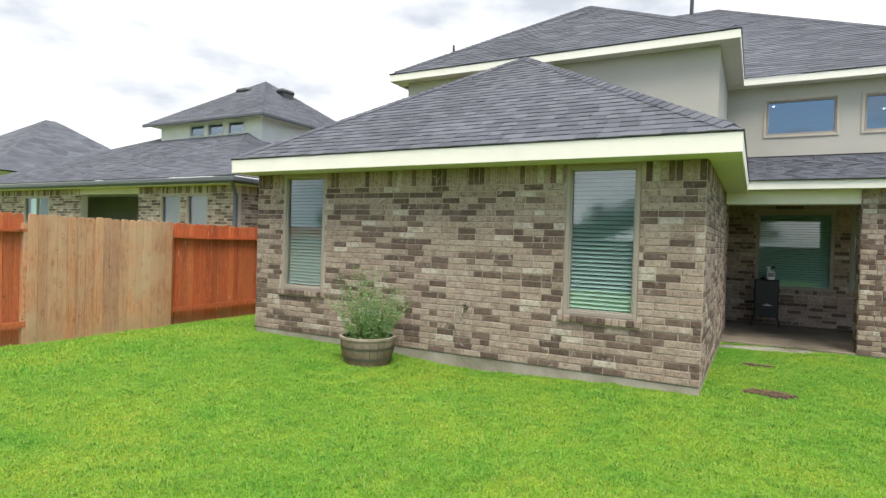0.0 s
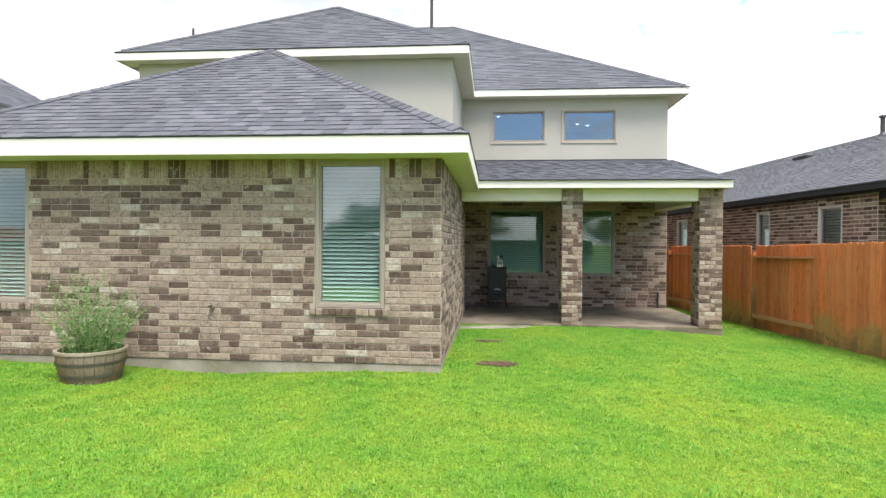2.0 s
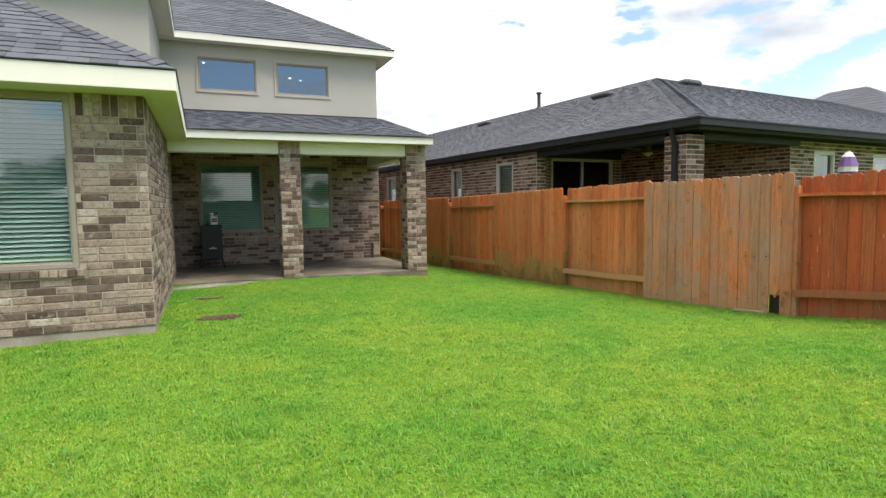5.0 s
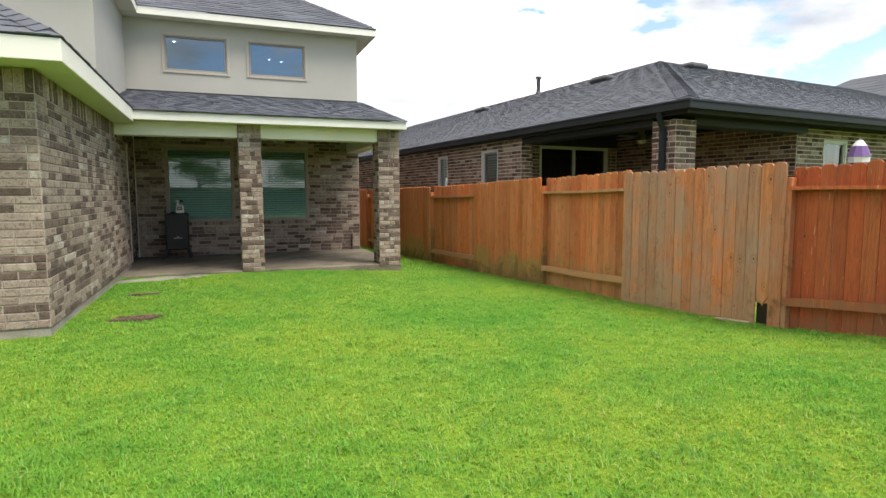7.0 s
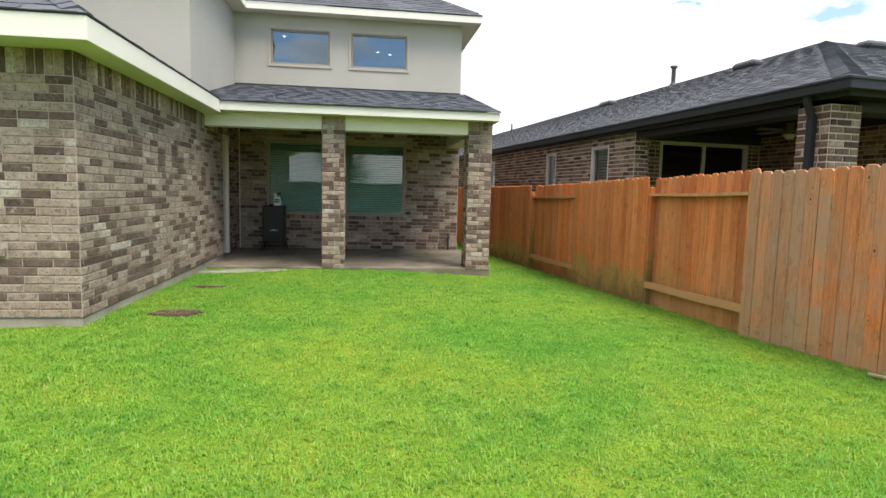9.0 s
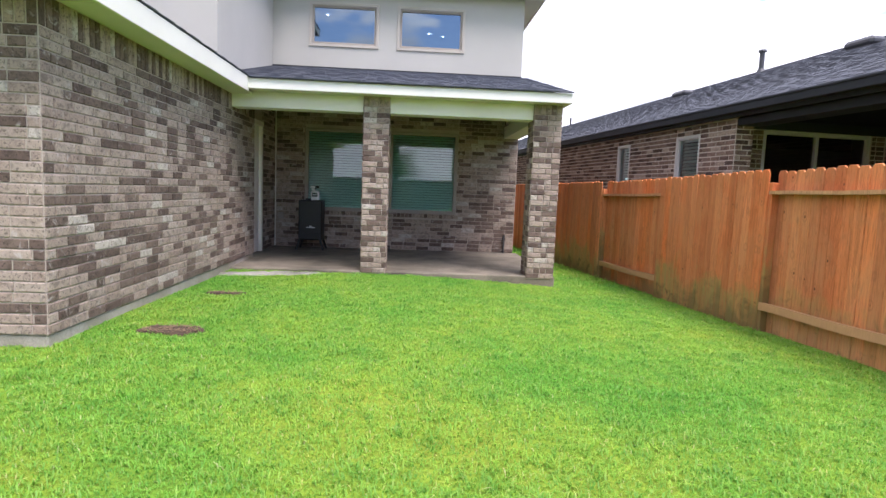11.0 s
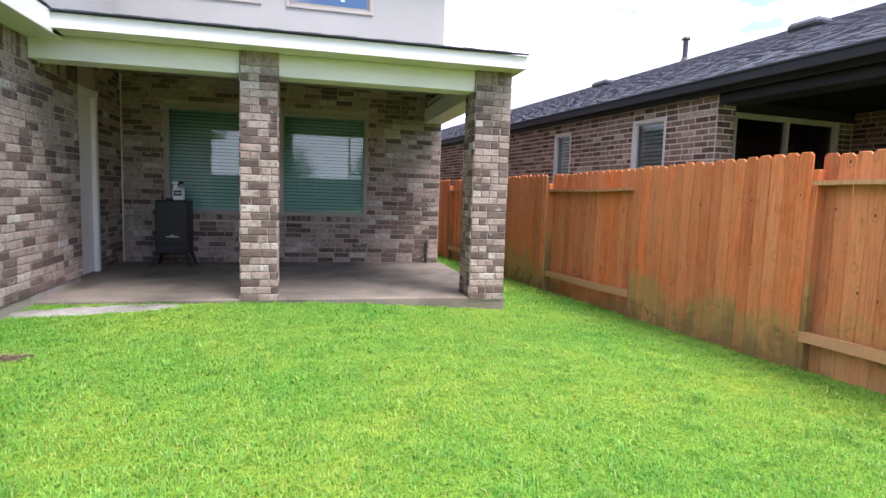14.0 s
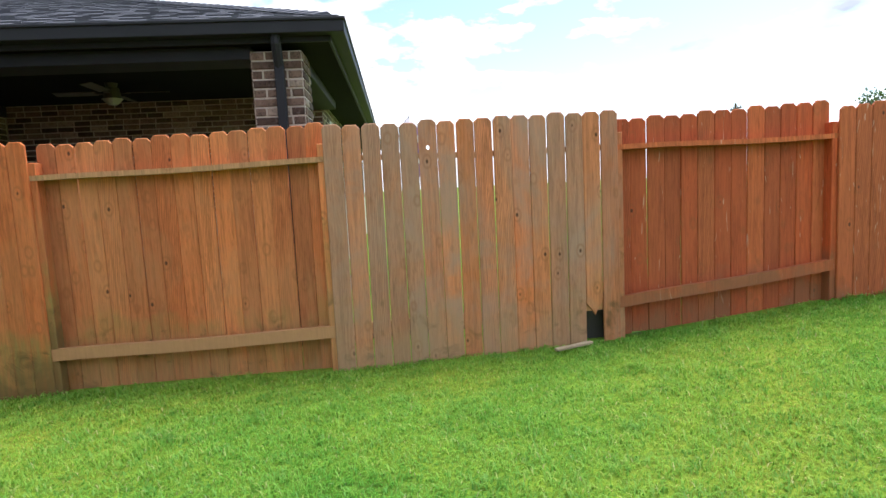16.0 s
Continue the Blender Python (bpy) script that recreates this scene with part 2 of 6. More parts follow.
def cedar(name, c1, c2, c3, foot, wash=(0.42, 0.24, 0.13), rise=0.26, scratch=0.0, fade=0.35, algae=0.0, damp=0.7):
    """Stained boards: every board its own tone, grain and knots; weathering and algae in patches that run across boards."""
    m, nt, p = shader(name, 0.78, 0, 0.25)
    r = rnd(nt, True)

    def calc(op, a, b):
        n = nt.nodes.new("ShaderNodeMath")
        n.operation = op
        for sock, v in ((n.inputs[0], a), (n.inputs[1], b)):
            if isinstance(v, (int, float)):
                sock.default_value = v
            else:
                nt.links.new(v, sock)
        return n.outputs[0]

    white = nt.nodes.new("ShaderNodeTexWhiteNoise")
    white.noise_dimensions = "1D"
    nt.links.new(calc("MULTIPLY", r, 91.7), white.inputs["W"])
    other = white.outputs["Value"]
    shift = calc("MULTIPLY", r, 41.0)
    comb = nt.nodes.new("ShaderNodeCombineXYZ")
    for i in range(3):
        nt.links.new(shift, comb.inputs[i])
    off = comb.outputs[0]
    grain = noise_tex(nt, coords(nt, (1, 1, 0.10), shift=off), 55, 6, 0.62, 1.6)
    broad = noise_tex(nt, coords(nt, (1, 1, 0.28), shift=off), 4.0, 5, 0.6, 0.8)
    geo = nt.nodes.new("ShaderNodeNewGeometry")
    across = noise_tex(nt, geo.outputs["Position"], 1.5, 5, 0.6, 0.6)
    c = ramp(nt, r, [(0.0, c1), (0.35, c2), (0.7, c3), (1.0, c2)])
    c = mixc(nt, 1.0, c, ramp(nt, other, [(0.0, (0.84, 0.83, 0.84)), (0.5, (1, 1, 1)), (1.0, (1.20, 1.10, 1.0))]), "MULTIPLY")
    c = mixc(nt, 1.0, c, ramp(nt, grain, [(0.30, grey(0.70)), (0.5, grey(1.0)), (0.75, grey(1.14))]), "MULTIPLY")
    streak = noise_tex(nt, coords(nt, (1, 1, 0.05), shift=off), 21, 4, 0.55, 2.2)
    c = mixc(nt, 1.0, c, ramp(nt, streak, [(0.36, grey(0.80)), (0.5, grey(1.0)), (0.66, grey(1.14))]), "MULTIPLY")
    # cathedral figure of flat-sawn boards
    wave = nt.nodes.new("ShaderNodeTexWave")
    wave.wave_type, wave.rings_direction = "RINGS", "Y"
    wave.inputs["Scale"].default_value, wave.inputs["Distortion"].default_value = 9.0, 5.0
    wave.inputs["Detail"].default_value, wave.inputs["Detail Scale"].default_value = 2.0, 1.2
    nt.links.new(coords(nt, (3.2, 1, 0.34), shift=off), wave.inputs[0])
    c = mixc(nt, ramp(nt, calc("FRACT", calc("MULTIPLY", other, 7.0), 0.0), [(0.5, grey(0.0)), (0.9, grey(0.5))]), c,
             mixc(nt, 1.0, c, ramp(nt, wave.outputs[0], [(0.2, grey(0.72)), (0.7, grey(1.12))]), "MULTIPLY"))
    c = mixc(nt, ramp(nt, broad, [(0.50, grey(0)), (0.74, grey(0.5))]), c, wash)
    c = mixc(nt, calc("MULTIPLY", ramp(nt, across, [(0.42, grey(0)), (0.64, grey(fade))]), ramp(nt, other, [(0.0, grey(0.35)), (1.0, grey(1.3))])), c, wash)
    knot = nt.nodes.new("ShaderNodeTexVoronoi")
    knot.inputs["Scale"].default_value = 4.3
    nt.links.new(coords(nt, (1.5, 1, 0.95), shift=off), knot.inputs[0])
    c = mixc(nt, ramp(nt, knot.outputs["Distance"], [(0.06, grey(0.0)), (0.13, grey(0.0)), (0.19, grey(0.35)), (0.26, grey(0.0))]), c, (0.22, 0.09, 0.035))
    c = mixc(nt, ramp(nt, knot.outputs["Distance"], [(0.045, grey(0.9)), (0.085, grey(0.0))]), c, (0.07, 0.032, 0.018))
    if scratch:
        sn = noise_tex(nt, coords(nt, (1, 1, 0.13), shift=off), 19, 3, 0.5, 2.6)
        c = mixc(nt, ramp(nt, sn, [(0.685, grey(0.0)), (0.71, grey(scratch))]), c, (0.62, 0.42, 0.30))
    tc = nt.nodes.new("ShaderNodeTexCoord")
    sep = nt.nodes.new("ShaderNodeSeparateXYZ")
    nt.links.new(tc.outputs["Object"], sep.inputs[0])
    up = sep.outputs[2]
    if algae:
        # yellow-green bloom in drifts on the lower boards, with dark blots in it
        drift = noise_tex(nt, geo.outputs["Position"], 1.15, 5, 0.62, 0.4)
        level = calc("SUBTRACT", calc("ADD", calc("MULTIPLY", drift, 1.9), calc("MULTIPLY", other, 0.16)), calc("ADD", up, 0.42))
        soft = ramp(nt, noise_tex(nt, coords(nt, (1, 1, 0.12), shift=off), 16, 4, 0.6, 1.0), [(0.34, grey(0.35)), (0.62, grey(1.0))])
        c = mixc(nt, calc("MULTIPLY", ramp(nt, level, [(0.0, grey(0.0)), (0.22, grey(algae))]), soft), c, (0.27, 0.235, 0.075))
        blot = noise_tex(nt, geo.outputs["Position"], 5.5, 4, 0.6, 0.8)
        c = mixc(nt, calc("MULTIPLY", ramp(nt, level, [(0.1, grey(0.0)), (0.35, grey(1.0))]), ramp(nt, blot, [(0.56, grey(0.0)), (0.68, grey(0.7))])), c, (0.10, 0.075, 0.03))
    # damp feet, each board to its own height
    edge = calc("ADD", calc("MULTIPLY", noise_tex(nt, geo.outputs["Position"], 1.7, 6, 0.62, 0.5), 1.5), calc("SUBTRACT", calc("MULTIPLY", other, 0.22), 0.79))
    fine = calc("MULTIPLY", noise_tex(nt, coords(nt, (1, 1, 0.2), shift=off), 30, 3, 0.6, 0.5), 0.10)
    c = mixc(nt, ramp(nt, calc("SUBTRACT", calc("ADD", up, fine), edge), [(0.02, grey(damp)), (rise, grey(0.0))]), c, foot)
    nt.links.new(c, p.inputs["Base Color"])
    bump(nt, p, grain, 0.5, 0.004)
    return m


M_CEDAR = cedar("stained_cedar", (0.61, 0.177, 0.051), (0.45, 0.137, 0.049), (0.66, 0.24, 0.091), (0.20, 0.135, 0.06), (0.56, 0.265, 0.117), fade=0.3)
M_CEDAR_RED = cedar("red_stained_cedar", (0.46, 0.102, 0.034), (0.34, 0.080, 0.030), (0.50, 0.150, 0.055), (0.24, 0.12, 0.06), (0.42, 0.12, 0.046), scratch=0.6)
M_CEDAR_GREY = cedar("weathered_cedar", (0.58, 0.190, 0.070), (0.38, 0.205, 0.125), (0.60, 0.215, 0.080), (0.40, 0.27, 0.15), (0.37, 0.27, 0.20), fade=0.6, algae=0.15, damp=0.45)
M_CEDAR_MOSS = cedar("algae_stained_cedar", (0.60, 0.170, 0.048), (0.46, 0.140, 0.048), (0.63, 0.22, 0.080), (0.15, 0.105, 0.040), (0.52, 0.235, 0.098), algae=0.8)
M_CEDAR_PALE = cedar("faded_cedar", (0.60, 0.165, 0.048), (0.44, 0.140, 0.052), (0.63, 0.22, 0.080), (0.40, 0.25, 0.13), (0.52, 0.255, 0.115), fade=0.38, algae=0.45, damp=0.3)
M_CEDAR_BLEACHED = cedar("bleached_cedar", (0.50, 0.225, 0.105), (0.42, 0.235, 0.135), (0.52, 0.255, 0.125), (0.36, 0.24, 0.13), (0.48, 0.335, 0.20), fade=0.8, damp=0.5)
# Rear fence boards, coloured dark to keep the window reflections dark.
M_REAR_DARKENED = cedar("darkened_rear_wood", (0.05, 0.045, 0.035), (0.06, 0.05, 0.04), (0.045, 0.04, 0.03), (0.04, 0.04, 0.03), (0.06, 0.05, 0.04))
M_RAIL = cedar("cedar_rail", (0.50, 0.26, 0.115), (0.46, 0.22, 0.095), (0.52, 0.29, 0.14), (0.50, 0.27, 0.13))
M_LUMBER = plain("bare_lumber", (0.45, 0.36, 0.24), 0.8, var=0.3, fine=40, bmp=0.3)
M_BARREL = cedar("barrel_oak", (0.22, 0.175, 0.12), (0.25, 0.20, 0.14), (0.19, 0.155, 0.11), (0.15, 0.085, 0.045), (0.28, 0.23, 0.17))


def grass_ground():
    m, nt, p = shader("lawn_thatch", 0.95, 0, 0.2)
    v = coords(nt)
    a = ramp(nt, noise_tex(nt, v, 0.55, 6, 0.6, 0.5), [(0.32, (0.10, 0.23, 0.02)), (0.5, (0.17, 0.29, 0.022)), (0.68, (0.25, 0.31, 0.03))])
    b = ramp(nt, noise_tex(nt, v, 28, 5, 0.7), [(0.3, grey(0.5)), (0.7, grey(1.25))])
    nt.links.new(mixc(nt, 1.0, a, b, "MULTIPLY"), p.inputs["Base Color"])
    bump(nt, p, noise_tex(nt, v, 60, 5, 0.7), 0.8, 0.02)
    return m


def leafy(name, stops, patch, trans=0.35, gloss=0.07):
    """Thin leaves: a diffuse and a translucent half."""
    m = bpy.data.materials.new(name)
    m.use_nodes = True
    nt = m.node_tree
    nt.nodes.clear()
    N, L = nt.nodes.new, nt.links.new
    c = ramp(nt, rnd(nt, False), stops)
    if patch:
        v = coords(nt)
        k = noise_tex(nt, v, 0.55, 6, 0.6, 0.5)
        c = mixc(nt, 1.0, c, ramp(nt, k, [(0.33, (0.72, 0.94, 0.80)), (0.5, (1, 1, 1)), (0.66, (1.18, 1.06, 0.90))]), "MULTIPLY")
        c = mixc(nt, 1.0, c, ramp(nt, noise_tex(nt, v, 6.5, 4, 0.65, 0.8), [(0.34, (0.68, 0.80, 0.82)), (0.5, (1, 1, 1)), (0.68, (1.30, 1.16, 1.06))]), "MULTIPLY")
    d, t, g, mx, m2, o = (N("ShaderNodeBsdfDiffuse"), N("ShaderNodeBsdfTranslucent"), N("ShaderNodeBsdfGlossy"), N("ShaderNodeMixShader"),
                          N("ShaderNodeMixShader"), N("ShaderNodeOutputMaterial"))
    L(c, d.inputs[0])
    L(c, t.inputs[0])
    g.inputs["Roughness"].default_value = 0.45
    mx.inputs[0].default_value, m2.inputs[0].default_value = trans, gloss
    L(d.outputs[0], mx.inputs[1])
    L(t.outputs[0], mx.inputs[2])
    L(mx.outputs[0], m2.inputs[1])
    L(g.outputs[0], m2.inputs[2])
    L(m2.outputs[0], o.inputs[0])
    return m


M_GROUND = grass_ground()
M_BLADE = leafy("grass_blades", [(0.0, (0.150, 0.355, 0.048)), (0.35, (0.185, 0.390, 0.055)), (0.7, (0.225, 0.425, 0.062)), (0.91, (0.275, 0.430, 0.072)), (0.97, (0.36, 0.43, 0.12)), (1.0, (0.46, 0.46, 0.22))], True, 0.42, 0.014)
M_HERB = leafy("grey_green_herb", [(0.0, (0.085, 0.20, 0.04)), (0.6, (0.15, 0.30, 0.07)), (1.0, (0.26, 0.36, 0.16))], False)
M_LEAF = leafy("tree_leaves", [(0.0, (0.04, 0.075, 0.02)), (1.0, (0.09, 0.14, 0.04))], False)
M_BARK = plain("bark", (0.12, 0.09, 0.065), 0.95, var=0.4, scale=4, fine=30, bmp=0.8)


def glass(name, tint, ior, coat=(0.90, 0.97, 1.0)):
    m = bpy.data.materials.new(name)
    m.use_nodes = True
    nt = m.node_tree
    nt.nodes.clear()
    N, L = nt.nodes.new, nt.links.new
    fr, tr, gl, mx, o = N("ShaderNodeFresnel"), N("ShaderNodeBsdfTransparent"), N("ShaderNodeBsdfGlossy"), N("ShaderNodeMixShader"), N("ShaderNodeOutputMaterial")
    fr.inputs[0].default_value = ior
    tr.inputs[0].default_value = (*tint, 1)
    gl.inputs["Color"].default_value = (*coat, 1)
    gl.inputs["Roughness"].default_value = 0.015
    L(fr.outputs[0], mx.inputs[0])
    L(tr.outputs[0], mx.inputs[1])
    L(gl.outputs[0], mx.inputs[2])
    L(mx.outputs[0], o.inputs[0])
    return m


M_GLASS = glass("window_glass", (0.56, 0.83, 0.81), 2.25)
M_NB_GLASS = glass("dark_door_glass", (0.25, 0.27, 0.28), 1.75)
M_GLASS_PATIO = glass("patio_window_glass", (0.62, 0.86, 0.80), 1.85)
M_GLASS_UP = glass("upper_window_glass", (0.18, 0.28, 0.36), 2.6, (0.66, 0.84, 1.0))


def lamp_material():
    m, nt, p = shader("lit_downlight", 0.5)
    p.inputs["Emission Color"].default_value = (1, 0.95, 0.85, 1)
    p.inputs["Emission Strength"].default_value = 9
    return m


M_LAMP = lamp_material()


# ---- building blocks ----
def thing(name, at, label, category, group="", kind=""):
    ob = new(name)
    ob.location = at
    ob.empty_display_size = 0.1
    return tagged(ob, label, category, group, kind)


def root_place(ob):
    p = Vector((0, 0, 0))
    while ob is not None:
        p += Vector(ob.location)
        ob = ob.parent
    return p


def from_lists(name, verts, faces, material, parent=None, label="", smooth=False):
    """A mesh object from vertices in world metres."""
    me = bpy.data.meshes.new(name)
    o = root_place(parent)
    me.from_pydata([(v[0] - o.x, v[1] - o.y, v[2] - o.z) for v in verts], [], faces)
    me.materials.append(material)
    if smooth:
        me.shade_smooth()
    ob = new(name, me)
    ob.parent = parent
    return tagged(ob, label)


def part(name, bm, material, parent, label="", smooth=False):
    o = root_place(parent)
    bmesh.ops.translate(bm, verts=bm.verts, vec=-o)
    bmesh.ops.recalc_face_normals(bm, faces=bm.faces)
    me = bpy.data.meshes.new(name)
    bm.to_mesh(me)
    bm.free()
    me.materials.append(material)
    if smooth:
        me.shade_smooth()
    ob = new(name, me)
    ob.parent = parent
    return tagged(ob, label)


def add_box(bm, x0, x1, y0, y1, z0, z1, bevel=0.0, m=None):
    r = bmesh.ops.create_cube(bm, size=1)
    vs = r["verts"]
    for v in vs:
        v.co = Vector((x0 + (v.co.x + 0.5) * (x1 - x0), y0 + (v.co.y + 0.5) * (y1 - y0), z0 + (v.co.z + 0.5) * (z1 - z0)))
    if m is not None:
        bmesh.ops.transform(bm, matrix=m, verts=vs)
    if bevel:
        es = list({e for v in vs for e in v.link_edges})
        bmesh.ops.bevel(bm, geom=es, offset=bevel, segments=1, affect="EDGES", clamp_overlap=True)
    return bm


def box(x0, x1, y0, y1, z0, z1, bevel=0.0, m=None):
    return add_box(bmesh.new(), x0, x1, y0, y1, z0, z1, bevel, m)


def tube(p, q, r0, r1=None, seg=12, cap=True):
    bm = bmesh.new()
    add_tube(bm, p, q, r0, r1, seg, cap)
    return bm


def add_tube(bm, p, q, r0, r1=None, seg=12, cap=True):
    p, q = Vector(p), Vector(q)
    r1 = r0 if r1 is None else r1
    d = q - p
    m = Matrix.Translation((p + q) / 2) @ d.to_track_quat("Z", "Y").to_matrix().to_4x4()
    bmesh.ops.create_cone(bm, cap_ends=cap, segments=seg, radius1=r0, radius2=r1, depth=d.length, matrix=m)
    return bm


def frame_matrix(o, u, n):
    """Columns: along the wall, outwards, up."""
    return Matrix(((u[0], n[0], 0, o[0]), (u[1], n[1], 0, o[1]), (0, 0, 1, 0), (0, 0, 0, 1)))


def wall_mesh(o, u, n, length, z0, z1, thick, openings):
    """A solid wall with real openings; returns vertices and faces. The outer face lies in the line o + a u."""
    us = sorted({0.0, length, *[a for op in openings for a in op[:2]]})
    zs = sorted({z0, z1, *[a for op in openings for a in op[2:]]})
    us = [a for a in us if 0 <= a <= length]
    zs = [a for a in zs if z0 <= a <= z1]
    nu, nz = len(us) - 1, len(zs) - 1

    def solid(i, j):
        if not (0 <= i < nu and 0 <= j < nz):
            return False
        cu, cz = (us[i] + us[i + 1]) / 2, (zs[j] + zs[j + 1]) / 2
        return not any(a < cu < b and c < cz < d for a, b, c, d in openings)

    index, verts, faces = {}, [], []

    def vert(i, j, k):
        if (i, j, k) not in index:
            index[i, j, k] = len(verts)
            d = thick * k
            verts.append((o[0] + u[0] * us[i] - n[0] * d, o[1] + u[1] * us[i] - n[1] * d, zs[j]))
        return index[i, j, k]

    for i in range(nu):
        for j in range(nz):
            if not solid(i, j):
                continue
            a = [(i, j), (i + 1, j), (i + 1, j + 1), (i, j + 1)]
            faces.append([vert(*q, 0) for q in a])
            faces.append([vert(*q, 1) for q in reversed(a)])
            for (di, dj), e in (((0, -1), (a[1], a[0])), ((1, 0), (a[2], a[1])), ((0, 1), (a[3], a[2])), ((-1, 0), (a[0], a[3]))):
                if not solid(i + di, j + dj):
                    faces.append([vert(*e[0], 0), vert(*e[1], 0), vert(*e[1], 1), vert(*e[0], 1)])
    return verts, faces


def make_wall(name, o, u, n, length, z0, z1, thick, openings, material, parent=None, label="", category="wall"):
    v, f = wall_mesh(o, u, n, length, z0, z1, thick, openings)
    ob = from_lists(name, v, f, material, parent, label)
    bm = bmesh.new()
    bm.from_mesh(ob.data)
    bmesh.ops.recalc_face_normals(bm, faces=bm.faces)
    bm.to_mesh(ob.data)
    bm.free()
    if parent is None:
        tagged(ob, label, category, kind="structure")
    return ob


# one brick: front face with worn edges; local x along the wall, y outwards, z up
def brick_lists(lx, lz, proud, c=0.006, jig=None):
    f = proud
    a, b = lx / 2, lz / 2
    ring = [(-a, 0 - 0.02, -b), (a, -0.02, -b), (a, -0.02, b), (-a, -0.02, b)]
    side = [(-a, f - c, -b), (a, f - c, -b), (a, f - c, b), (-a, f - c, b)]
    front = [(-a + c, f, -b + c), (a - c, f, -b + c), (a - c, f, b - c), (-a + c, f, b - c)]
    if jig is not None:
        front = [(x + jig.uniform(-0.003, 0.003), y, z + jig.uniform(-0.003, 0.003)) for x, y, z in front]
    verts = ring + side + front
    faces = [(11, 10, 9, 8)]
    for i in range(4):
        j = (i + 1) % 4
        faces.append((i, i + 4, j + 4, j))
        faces.append((i + 4, i + 8, j + 8, j + 4))
    return verts, [tuple(reversed(q)) for q in faces]


BRICK_CACHE = {}


def brick_mesh(lx, lz, proud, material):
    key = (round(lx, 2), round(lz, 3), material.name)
    if key not in BRICK_CACHE:
        v, f = brick_lists(key[0], key[1], proud)
        me = bpy.data.meshes.new("brick")
        me.from_pydata(v, [], f)
        me.materials.append(material)
        BRICK_CACHE[key] = me
    return BRICK_CACHE[key]


def course_pieces(rng, length, z0, z1, openings, bl, ch, soldier, joint=0.010, half=0.1):
    """Centres and sizes of the bricks of a wall: running bond, and a soldier course on top."""
    out = []
    top = z1 - soldier if soldier else z1
    rows = max(1, round((top - z0) / ch))
    ch = (top - z0) / rows

    def lay(za, zb, cuts):
        blocked = [(a, b) for a, b, c, d in openings if c < zb - 0.02 and d > za + 0.02]
        for a, b in zip(cuts, cuts[1:]):
            spans = [(a, b)]
            for p, q in blocked:
                spans = [s for x, y in spans for s in ((x, min(y, p)), (max(x, q), y)) if s[1] - s[0] > 0.001]
            for x, y in spans:
                if y - x > 0.045:
                    out.append(((x + y) / 2, (za + zb) / 2, y - x - joint, zb - za - joint))

    for r in range(rows):
        za = z0 + r * ch
        cuts, a = [0.0], (bl / 2 if r % 2 else bl)
        a += rng.uniform(-0.02, 0.02)
        while a < length - 0.05:
            cuts.append(a)
            a += bl if rng.random() > half else bl / 2
        cuts.append(length)
        lay(za, za + ch, cuts)
    if soldier:
        k = max(1, round(length / ch))
        lay(top, z1, [i * length / k for i in range(k + 1)])
    return out


def lay_bricks(wall, o, u, n, pieces, piece_mat, rest_mat, single, seed, proud=0.009, label="tan and brown bricks"):
    """Bricks on a wall: the ones for which single(u, z) holds are objects, the rest one mesh."""
    rng = random.Random(seed)
    m = frame_matrix(o, u, n)
    base = root_place(wall)
    verts, faces = [], []
    count = 0
    for cu, cz, lx, lz in pieces:
        pr = proud + rng.uniform(-0.002, 0.002)
        if single(cu, cz) and count < 300:
            count += 1
            ob = new("brick", brick_mesh(lx, lz, proud, piece_mat))
            ob.parent = wall
            ob.matrix_basis = Matrix.Translation(-base) @ m @ Matrix.Translation((cu, pr - proud, cz)) @ Matrix.Rotation(rng.uniform(-0.006, 0.006), 4, "Y")
        else:
            v, f = brick_lists(lx, lz, pr, jig=rng)
            k = len(verts)
            verts += [tuple(m @ Vector((x + cu, y, z + cz))) for x, y, z in v]
            faces += [tuple(i + k for i in q) for q in f]
    if verts:
        tagged(from_lists("bricks", verts, faces, rest_mat, wall, label), kind="stuff")


